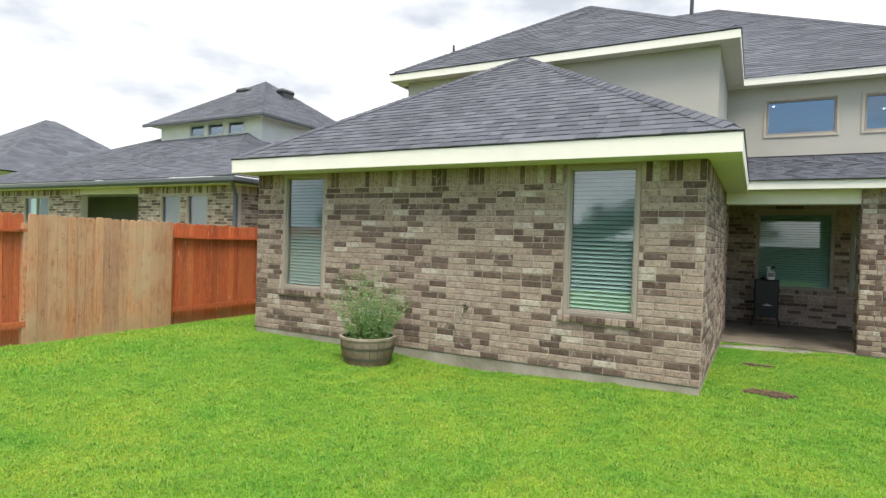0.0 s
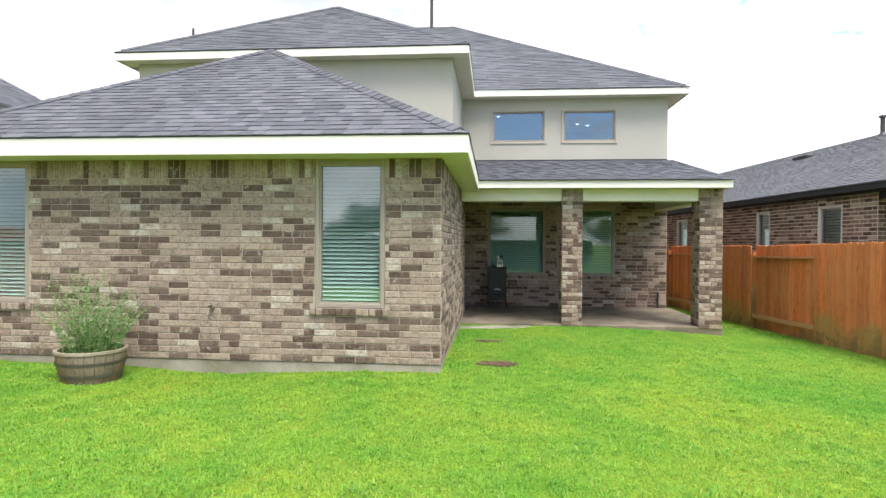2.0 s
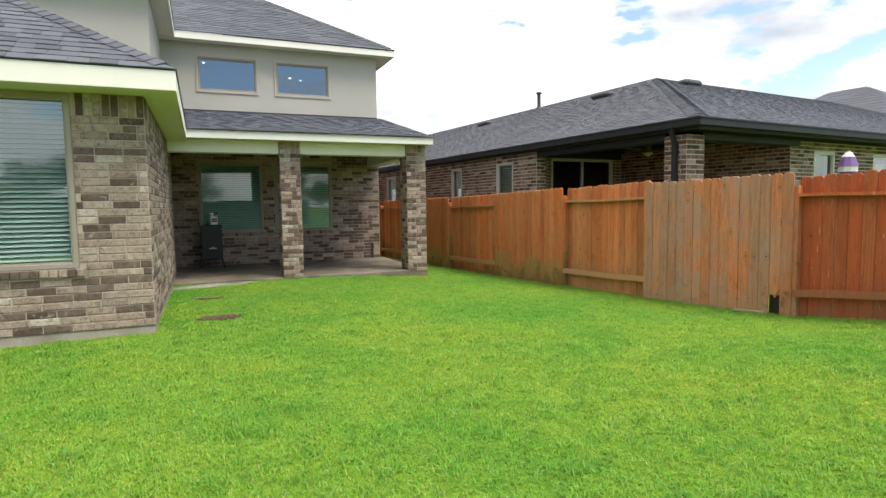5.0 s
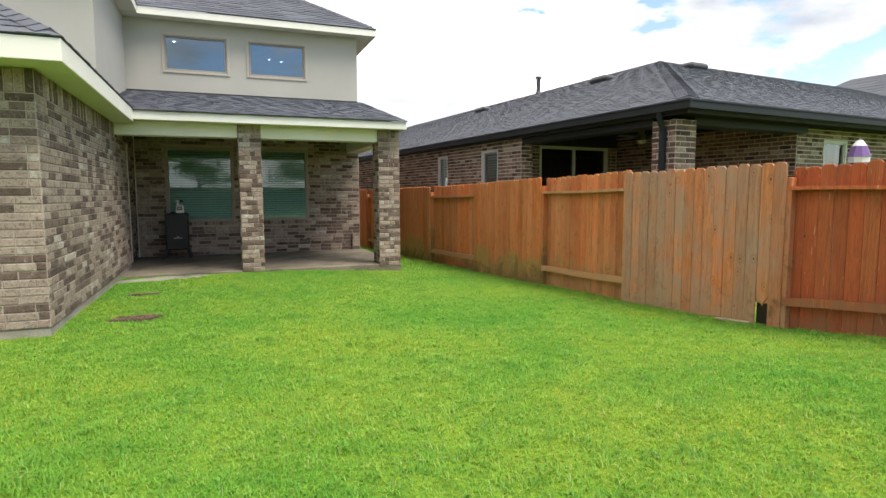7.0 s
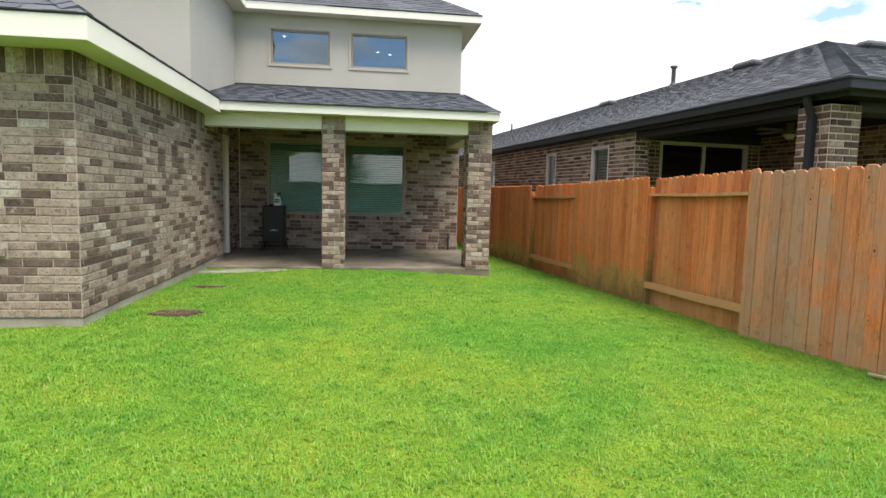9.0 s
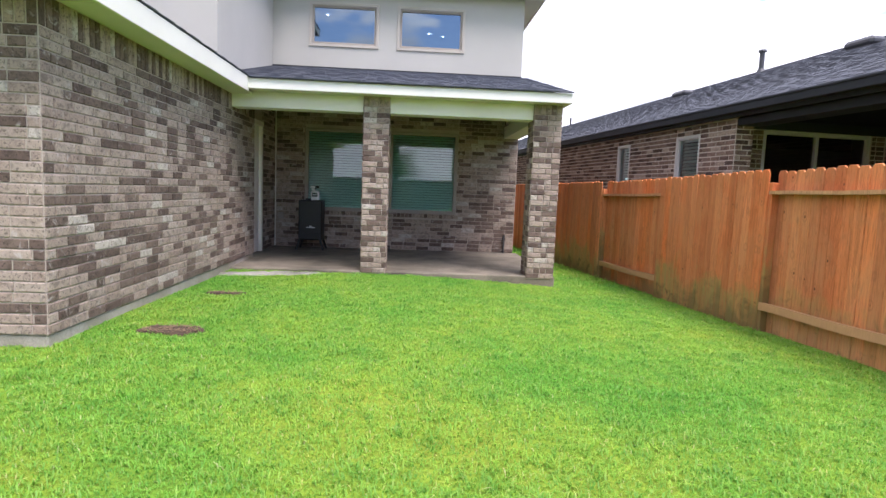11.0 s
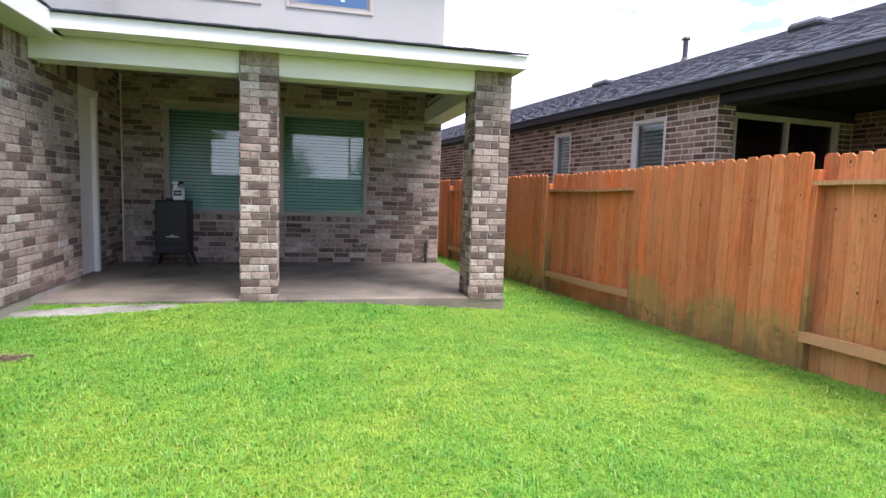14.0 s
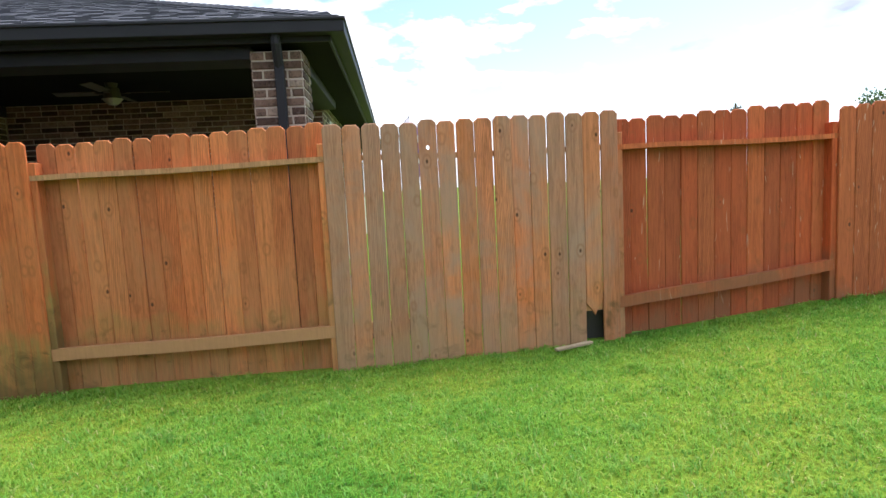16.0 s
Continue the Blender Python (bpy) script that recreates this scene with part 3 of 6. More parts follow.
def roof_plane(parent, name, poly, u, v, mat_piece, mat_rest, seed, exposure=0.145, tab=(0.12, 0.28), singles=0, deck=0.012, label="dark grey asphalt shingles"):
    """A roof slope: a thick deck and its courses of laminated shingles. poly: convex, in world metres; u along the eave, v up the slope."""
    rng = random.Random(seed)
    P = [Vector(p) for p in poly]
    u, v = Vector(u).normalized(), Vector(v).normalized()
    w = u.cross(v).normalized()
    if w.z < 0:
        w = -w
    o = P[0]
    q = [((p - o).dot(u), (p - o).dot(v)) for p in P]
    dv = [p - w * deck for p in P]
    k = len(P)
    faces = [tuple(range(k)), tuple(range(2 * k - 1, k - 1, -1))] + [(i, (i + 1) % k, k + (i + 1) % k, k + i) for i in range(k)]
    slope = from_lists(name, [*P, *dv], faces, M_DECK, parent, "roof deck under the shingles")

    def span(h):
        xs = []
        for (a, b), (c, d) in zip(q, q[1:] + q[:1]):
            if abs(d - b) < 1e-6:
                if abs(h - b) < 1e-4:
                    xs += [a, c]
            elif min(b, d) - 1e-6 <= h <= max(b, d) + 1e-6:
                xs.append(a + (c - a) * (h - b) / (d - b))
        return (min(xs), max(xs)) if xs else None

    h0, h1 = min(b for _, b in q), max(b for _, b in q)
    verts, faces, n_single = [], [], 0
    rows = int((h1 - h0) / exposure)
    for r in range(rows + 1):
        ha, hb = h0 + r * exposure, min(h0 + (r + 1) * exposure, h1)
        sa, sb = span(ha), span(hb)
        if not sa or not sb or hb - ha < 0.01:
            continue
        a = min(sa[0], sb[0]) - rng.uniform(0, tab[0])
        end = max(sa[1], sb[1])
        thick = 0.010
        while a < end:
            b = a + rng.uniform(*tab)
            thick = 0.0145 if thick < 0.012 else 0.0095
            drop = rng.uniform(-0.006, 0.006) if r else 0.004
            pts = [(min(max(a + 0.003, sa[0]), sa[1]), ha - drop), (min(max(b, sa[0]), sa[1]), ha - drop),
                   (min(max(b, sb[0]), sb[1]), hb), (min(max(a + 0.003, sb[0]), sb[1]), hb)]
            a = b
            if pts[1][0] - pts[0][0] < 0.01 and pts[2][0] - pts[3][0] < 0.01:
                continue
            low = [o + u * x + v * y for x, y in pts]
            tv = [low[0] + w * thick, low[1] + w * thick, low[2] + w * 0.004, low[3] + w * 0.004, low[0], low[1]]
            tf = [(0, 1, 2, 3), (4, 5, 1, 0), (5, 2, 1), (4, 0, 3)]
            if n_single < singles and r < 14:
                n_single += 1
                from_lists("shingle", tv, tf, mat_piece, slope)
            else:
                s = len(verts)
                verts += tv
                faces += [tuple(i + s for i in f) for f in tf]
    if verts:
        tagged(from_lists("shingles", verts, faces, mat_rest, slope, label), kind="stuff")
    return slope


def ridge_caps(parent, p, q, n1, n2, material, width=0.13, step=0.145):
    """Overlapping cap shingles along a hip or ridge between two slopes with these normals."""
    p, q = Vector(p), Vector(q)
    h = (q - p).normalized()
    sides = []
    for nn in (Vector(n1).normalized(), Vector(n2).normalized()):
        s = nn.cross(h)
        s = s if s.z < 0 or abs(s.z) < 1e-6 else -s
        sides.append((s.normalized(), nn))
    up = (sides[0][1] + sides[1][1]).normalized()
    verts, faces = [], []
    p = p + h * 0.15
    for i in range(int((q - p).length / step)):
        a, b = p + h * (i * step), p + h * ((i + 1) * step + 0.02)
        k = len(verts)
        for c, lift in ((a, 0.022), (b, 0.012)):
            verts += [c + sides[0][0] * width + sides[0][1] * lift, c + up * (lift + 0.012), c + sides[1][0] * width + sides[1][1] * lift]
        verts += [a + sides[0][0] * width, a, a + sides[1][0] * width]
        faces += [(k, k + 1, k + 4, k + 3), (k + 1, k + 2, k + 5, k + 4), (k + 6, k + 7, k + 1, k), (k + 7, k + 8, k + 2, k + 1)]
    return tagged(from_lists("hip_cap", verts, faces, material, parent, "overlapping cap shingles along the hip"), kind="stuff")


def slope_normal(u, v):
    w = Vector(u).cross(Vector(v)).normalized()
    return w if w.z > 0 else -w


def window(name, o, u, n, a0, a1, z0, z1, glass_mat, frame_mat, recess=0.05, fw=0.05, mullion=0, parent=None, label="", sill=None, category="window"):
    """Frame, panes and sill in a wall opening; a local frame as for walls."""
    m = frame_matrix(o, u, n)
    mid = m @ Vector(((a0 + a1) / 2, -recess, z0))
    if parent is None:
        win = thing(name, mid, label, category, kind="structure")
    else:
        win = new(name)
        win.parent = parent
        win.location = mid - root_place(parent)
        tagged(win, label)
    bm = bmesh.new()
    g = 0.004
    A0, A1, Z0, Z1 = a0 + g, a1 - g, z0 + g, z1 - g
    d0, d1 = -recess - 0.06, -recess + 0.03
    for b in ((A0, A0 + fw, Z0, Z1), (A1 - fw, A1, Z0, Z1), (A0 + fw, A1 - fw, Z0, Z0 + fw), (A0 + fw, A1 - fw, Z1 - fw, Z1)):
        add_box(bm, b[0], b[1], d0, d1, b[2], b[3], 0.004, m)
    # the inner bead of the sash
    i0, i1, j0, j1, s = A0 + fw, A1 - fw, Z0 + fw, Z1 - fw, 0.018
    for b in ((i0, i0 + s, j0, j1), (i1 - s, i1, j0, j1), (i0 + s, i1 - s, j0, j0 + s), (i0 + s, i1 - s, j1 - s, j1)):
        add_box(bm, b[0], b[1], d0 + 0.012, d1 - 0.022, b[2], b[3], 0.0, m)
    for k in range(mullion):
        c = A0 + (A1 - A0) * (k + 1) / (mullion + 1)
        add_box(bm, c - 0.03, c + 0.03, d0 + 0.006, d1 - 0.006, j0 + s + 0.001, j1 - s - 0.001, 0.003, m)
    part("window_frame", bm, frame_mat, win)
    edges = [i0 + s] + [A0 + (A1 - A0) * (k + 1) / (mullion + 1) for k in range(mullion)] + [i1 - s]
    for a, b in zip(edges, edges[1:]):
        pane = from_lists("pane", [m @ Vector((x, -recess - 0.028, z)) for x, z in ((a, j0 + s), (b, j0 + s), (b, j1 - s), (a, j1 - s))], [(3, 2, 1, 0) if m.determinant() > 0 else (0, 1, 2, 3)], glass_mat, win, "reflective glass pane")
        pane.visible_shadow = False
    return win


def blind(o, u, n, a0, a1, z0, z1, depth, pitch, tilt, group, label):
    """A horizontal slat blind behind a window."""
    m = frame_matrix(o, u, n)
    ob = thing("window_blind", m @ Vector(((a0 + a1) / 2, -depth, z0)), label, "blind", group)
    part("head_rail", box(a0, a1, -depth - 0.03, -depth + 0.02, z1 - 0.04, z1, 0.004, m), M_BLIND, ob)
    me = None
    k = int((z1 - 0.05 - z0) / pitch)
    for i in range(k):
        z = z1 - 0.06 - i * pitch
        if me is None:
            bm = bmesh.new()
            add_box(bm, -(a1 - a0) / 2 + 0.004, (a1 - a0) / 2 - 0.004, -0.026, 0.026, -0.0015, 0.0015, 0.0, Matrix.Rotation(radians(tilt), 4, "X"))
            me = bpy.data.meshes.new("slat")
            bm.to_mesh(me)
            bm.free()
            me.materials.append(M_BLIND)
        s = new("slat", me)
        s.parent = ob
        s.matrix_basis = Matrix.Translation(-Vector(ob.location)) @ m @ Matrix.Translation(((a0 + a1) / 2, -depth, z))
    part("bottom_rail", box(a0 + 0.004, a1 - 0.004, -depth - 0.02, -depth + 0.02, z0 + 0.004, z0 + 0.03, 0.003, m), M_BLIND, ob)
    return ob


def ease(a, b, x):
    t = min(1.0, max(0.0, (x - a) / (b - a)))
    return t * t * (3 - 2 * t)


def lerp_table(rows, x):
    if x <= rows[0][0]:
        return rows[0][1]
    for (a, p), (b, q) in zip(rows, rows[1:]):
        if x <= b:
            return p + (q - p) * (x - a) / (b - a)
    return rows[-1][1]


FENCE_FOOT = ((-7, 0.30), (1.5, 0.23), (2.77, 0.13), (3.69, 0.03), (4.57, -0.06), (6.75, -0.12), (8.85, -0.19), (11.1, -0.235), (15, -0.30), (24, -0.38))
FENCE_LINE = ((-8, 8.3), (2.77, 7.33), (4.55, 7.13), (6.72, 6.82), (8.82, 6.76), (11.08, 6.53), (16, 6.05), (24, 5.55))


def ground_z(x, y):
    g = -0.03 - 0.03 * ease(8, 11.4, y) - 0.2 * ease(15, 22, y)
    g -= 0.085 * math.exp(-((x + 2.7) / 1.5) ** 2) * ease(3.5, 6.6, y)
    s = ease(2.2, 6.7, x)
    g = g * (1 - s) + lerp_table(FENCE_FOOT, y) * s
    s = ease(-7.0, -8.8, x)
    return g * (1 - s) - 0.11 * s


# ---- ground ----
def graded(a, b, step, far):
    xs = list(np.arange(a, b + 1e-6, step))
    lo, hi, d = [a], [b], step
    while hi[-1] < far:
        d *= 1.6
        hi.append(hi[-1] + d)
        lo.append(lo[-1] - d)
    return [float(x) for x in lo[:0:-1] + xs + hi[1:]]


def build_ground():
    xs, ys = graded(-10, 9, 0.25, 900), graded(-8, 20, 0.25, 900)
    verts = []
    for y in ys:
        for x in xs:
            z = ground_z(x, y)
            if -9 < x < 7 and -7 < y < 16:
                z += 0.018 * noise.noise((x * 0.9, y * 0.9, 0.3))
            verts.append((x, y, z))
    w = len(xs)
    faces = [(j * w + i, j * w + i + 1, (j + 1) * w + i + 1, (j + 1) * w + i) for j in range(len(ys) - 1) for i in range(w - 1)]
    ob = from_lists("ground", verts, faces, M_GROUND, None, "mown green lawn ground reaching the horizon", True)
    tagged(ob, category="lawn", kind="structure")


build_ground()

# ---- the house: walls ----
X, Y = (1, 0), (0, 1)
NX, NY = (-1, 0), (0, -1)
W_L, W_F, TOP = -6.90, 7.0, 2.61       # wing: left wall, front wall, soffit
BACK = 14.78                           # wall behind the patio
COURSE, BRICK = 0.083, 0.272
WIN1, WIN2 = (0.58, 1.46), (5.31, 6.20)          # along the front wall from its left end
WZ = (0.745, 2.595)
O_FRONT, O_SIDE = (W_L, W_F), (0.0, W_F)

front_open = [(*WIN1, *WZ), (*WIN2, *WZ)]
wall_wing_front = make_wall("wall_wing_front", O_FRONT, X, NY, -W_L, 0.06, TOP, 0.24, front_open, M_MORTAR, None, "brick front wall of the single-storey wing")
DOOR_Y = 12.72
wall_wing_side = make_wall("wall_wing_side", (0.0, W_F + 0.24), Y, X, DOOR_Y - W_F - 0.24, 0.06, TOP, 0.24, [], M_MORTAR, None, "brick side wall of the wing beside the lawn")
wall_wing_left = make_wall("wall_wing_left", (W_L, W_F + 0.24), Y, NX, 5.0, 0.06, TOP, 0.24, [], M_MORTAR, None, "brick left wall of the wing")
wall_nook = make_wall("wall_patio_nook", (-0.13, DOOR_Y), Y, X, BACK - DOOR_Y, -0.03, 2.90, 0.24, [(0.0, 1.0, -0.03, 2.44)], M_MORTAR, None, "short brick wall with the patio door")
PW = [(0.86, 2.34), (2.62, 4.07)]
PZ = (0.765, 2.48)
O_BACK = (-0.37, BACK)
wall_back = make_wall("wall_patio_back", O_BACK, X, NY, 5.34, -0.03, 2.95, 0.24, [(*PW[0], *PZ), (*PW[1], *PZ)], M_MORTAR, None, "brick wall under the covered patio")
wall_right = make_wall("wall_house_right", (4.97, BACK + 0.24), Y, X, 10.0, -0.4, 5.4, 0.24, [], M_MORTAR, None, "right wall of the house")


def foundation():
    bm = bmesh.new()
    add_box(bm, W_L + 0.006, -0.006, W_F + 0.006, W_F + 0.3, -0.5, 0.06, 0.012)
    add_box(bm, -0.3, -0.006, W_F + 0.302, DOOR_Y, -0.5, 0.06, 0.012)
    add_box(bm, W_L + 0.006, W_L + 0.3, W_F + 0.302, 12.0, -0.5, 0.06, 0.012)
    tagged(part("foundation", bm, M_CONC, None, "grey concrete foundation strip under the brick walls"), category="foundation", kind="structure")


foundation()
PATIO_F = 11.43


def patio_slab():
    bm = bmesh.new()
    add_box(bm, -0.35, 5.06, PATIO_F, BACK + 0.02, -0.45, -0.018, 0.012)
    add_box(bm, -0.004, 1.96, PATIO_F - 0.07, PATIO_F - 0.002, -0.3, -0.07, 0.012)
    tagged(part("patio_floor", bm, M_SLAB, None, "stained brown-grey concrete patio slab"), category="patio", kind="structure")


patio_slab()

# upper storey, in stucco
BL, BR, BF = -6.80, -0.19, 11.42       # block above the wing
UP = 5.28
wall_block_front = make_wall("wall_block_front", (BL, BF), X, NY, BR - BL, 2.7, UP, 0.2, [], M_STUCCO, None, "grey-beige stucco wall of the upper storey")
wall_block_side = make_wall("wall_block_side", (BR, BF + 0.2), Y, X, BACK - BF - 0.2, 2.66, UP, 0.2, [], M_STUCCO, None, "grey-beige stucco side wall of the upper storey")
UW = [(0.79, 2.10), (2.585, 3.875)]
UZ = (4.185, 4.955)
O_UP = (BR, BACK)
wall_up = make_wall("wall_upper_back", O_UP, X, NY, 4.97 - BR, 2.95, UP, 0.24, [(*UW[0], *UZ), (*UW[1], *UZ)], M_STUCCO, None, "grey-beige stucco wall with two windows above the patio")
wall_block_left = make_wall("wall_block_left", (BL, BF + 0.2), Y, NX, 12.0, 0.0, UP, 0.2, [], M_STUCCO, None, "stucco left wall of the upper storey")

# interior partitions that close the rooms off
for nm, o, u, n, l, z0, z1 in (("wall_inner_wing", (W_L + 0.24, 10.6), X, NY, -W_L - 0.5, 0.0, 2.6), ("wall_inner_back", (-6.5, 18.6), X, NY, 11.3, 0.0, 5.3)):
    make_wall(nm, o, u, n, l, z0, z1, 0.1, [], M_DARKROOM, None, "plain inner wall of the house")


def slab_object(name, x0, x1, y0, y1, z0, z1, material, label, category):
    return tagged(part(name, box(x0, x1, y0, y1, z0, z1), material, None, label), category=category, kind="structure")


slab_object("floor_inside", W_L + 0.25, 4.7, BACK + 0.3, 18.5, -0.1, 0.02, M_DARKROOM, "plain floor inside the house", "floor")
slab_object("floor_wing", W_L + 0.25, -0.25, W_F + 0.31, 10.6, -0.1, 0.02, M_DARKROOM, "plain floor inside the wing", "floor")
slab_object("ceiling_lower", -6.5, 4.72, BACK + 0.25, 18.5, 2.75, 2.9, M_DARKROOM, "plain ceiling of the lower room", "ceiling")
slab_object("ceiling_upper", -6.5, 4.72, BACK + 0.25, 18.5, 5.10, 5.2, M_DARKROOM, "plain ceiling of the upper room", "ceiling")
for x, y in ((3.05, 17.0), (3.38, 17.2), (0.75, 15.9)):
    li = thing("recessed_downlight", (x, y, 5.06), "small round lit downlight in the upper ceiling", "lamp", "upper ceiling lights")
    part("lens", tube((x, y, 5.072), (x, y, 5.086), 0.025, seg=16), M_LAMP, li, "glowing lens")
    part("trim_ring", tube((x, y, 5.084), (x, y, 5.099), 0.07, seg=16), M_WHITE_PL, li)

# ---- windows, blinds and doors of the house ----
for i, w in enumerate((WIN1, WIN2)):
    window(f"window_{i + 1}", O_FRONT, X, NY, *w, *WZ, M_GLASS, M_FRAME, recess=0.03, label="tall fixed window with tan frame and closed blind")
    blind(O_FRONT, X, NY, w[0] + 0.05, w[1] - 0.05, WZ[0] + 0.04, WZ[1] - 0.02, 0.12, 0.052, -52, "wing blinds", "white slatted blind lowered behind green-tinted glass")
for i, w in enumerate(PW):
    window(f"window_{i + 3}", O_BACK, X, NY, *w, *PZ, M_GLASS_PATIO, M_FRAME, recess=0.03, label="wide patio window with tan frame and lowered blind")
    blind(O_BACK, X, NY, w[0] + 0.05, w[1] - 0.05, PZ[0] + 0.04, PZ[1] - 0.02, 0.12, 0.055, -54, "patio blinds", "slatted blind lowered behind the dark patio window")
for i, w in enumerate(UW):
    win = window(f"window_{i + 5}", O_UP, X, NY, *w, *UZ, M_GLASS_UP, M_FRAME, recess=0.02, fw=0.02, label="wide upper window reflecting blue sky")
    m = frame_matrix(O_UP, X, NY)
    bm = bmesh.new()
    a0, a1, z0, z1, t = w[0], w[1], UZ[0], UZ[1], 0.055
    for b in ((a0 - t, a0, z0 - t, z1 + t), (a1, a1 + t, z0 - t, z1 + t), (a0, a1, z0 - t, z0), (a0, a1, z1, z1 + t)):
        add_box(bm, b[0], b[1], -0.01, 0.025, b[2], b[3], 0.004, m)
    part("casing", bm, M_CASING, win, "raised tan trim round the window")


def patio_door():
    d = thing("door_1", (-0.14, DOOR_Y + 0.5, 0.05), "closed white panelled patio door with casing", "door", kind="structure")
    y0, y1 = DOOR_Y + 0.01, DOOR_Y + 0.99
    bm = bmesh.new()
    add_box(bm, -0.22, -0.10, y0, y0 + 0.09, -0.016, 2.425, 0.004)
    add_box(bm, -0.22, -0.10, y1 - 0.09, y1, -0.016, 2.425, 0.004)
    add_box(bm, -0.22, -0.09, y0 - 0.0, y1, 2.34, 2.43, 0.004)
    part("casing", bm, M_DOOR, d)
    bm = box(-0.20, -0.155, y0 + 0.092, y1 - 0.092, -0.005, 2.338, 0.003)
    for za, zb in ((0.2, 0.95), (1.1, 2.2)):
        add_box(bm, -0.156, -0.145, y0 + 0.2, y1 - 0.2, za, zb, 0.006)
    part("leaf", bm, M_DOOR, d)
    h = part("handle", tube((-0.15, y0 + 0.16, 1.0), (-0.10, y0 + 0.16, 1.0), 0.012), M_STEEL, d, "brushed metal handle")
    part("lever", tube((-0.10, y0 + 0.16, 1.0), (-0.10, y0 + 0.27, 1.0), 0.009), M_STEEL, h)


patio_door()
tagged(part("trim_corner_joint", box(-0.118, -0.096, BACK - 0.026, BACK - 0.008, -0.016, 2.89, 0.004), M_SOFFIT, None, "pale sealant joint in the patio wall corner"), category="trim", kind="structure")


# ---- patio columns, beam, roof edges ----
def column(x0, x1, y0, y1, zb, zt, seed, label, bl=0.2, material=None, group="patio columns", piece=None, rest=None, mortar=None, parent=None, soldier=0.17, single=True):
    piece, rest, mortar = piece or M_BRICK, rest or M_BRICK_REST, mortar or M_MORTAR
    if parent is None:
        col = thing("brick_column", ((x0 + x1) / 2, (y0 + y1) / 2, zb), label, "column", group)
    else:
        col = new("brick_column")
        col.parent = parent
        col.location = Vector(((x0 + x1) / 2, (y0 + y1) / 2, zb)) - root_place(parent)
        tagged(col, label)
    core = part("core", box(x0 + 0.004, x1 - 0.004, y0 + 0.004, y1 - 0.004, zb, zt), mortar, col, "mortar core")
    rng = random.Random(seed)
    for k, (o, u, n, l) in enumerate((((x0, y0), X, NY, x1 - x0), ((x1, y0), Y, X, y1 - y0), ((x1, y1), NX, Y, x1 - x0), ((x0, y1), NY, NX, y1 - y0))):
        pcs = course_pieces(rng, l, zb + 0.01, zt, [], 0.205 if single else bl, COURSE, soldier, 0.010 if single else 0.018, half=0.45 if single else 0.2)
        lay_bricks(core, o, u, n, pcs, piece, rest, (lambda a, z: single and k in (0, 3)), seed + k)
    return col


column(1.985, 2.375, 11.42, 11.81, -0.05, 2.67, 11, "square brick column standing on the patio edge")
column(4.60, 5.03, 11.42, 11.85, -0.06, 2.67, 12, "square brick column at the patio corner")

FAS = 0.15
EZ = 2.805                     # top of the lower fascia
EFY, EXR, EXL = 6.51, 0.345, -7.0
PEY = 11.12                    # patio eave line
PXR = 5.10


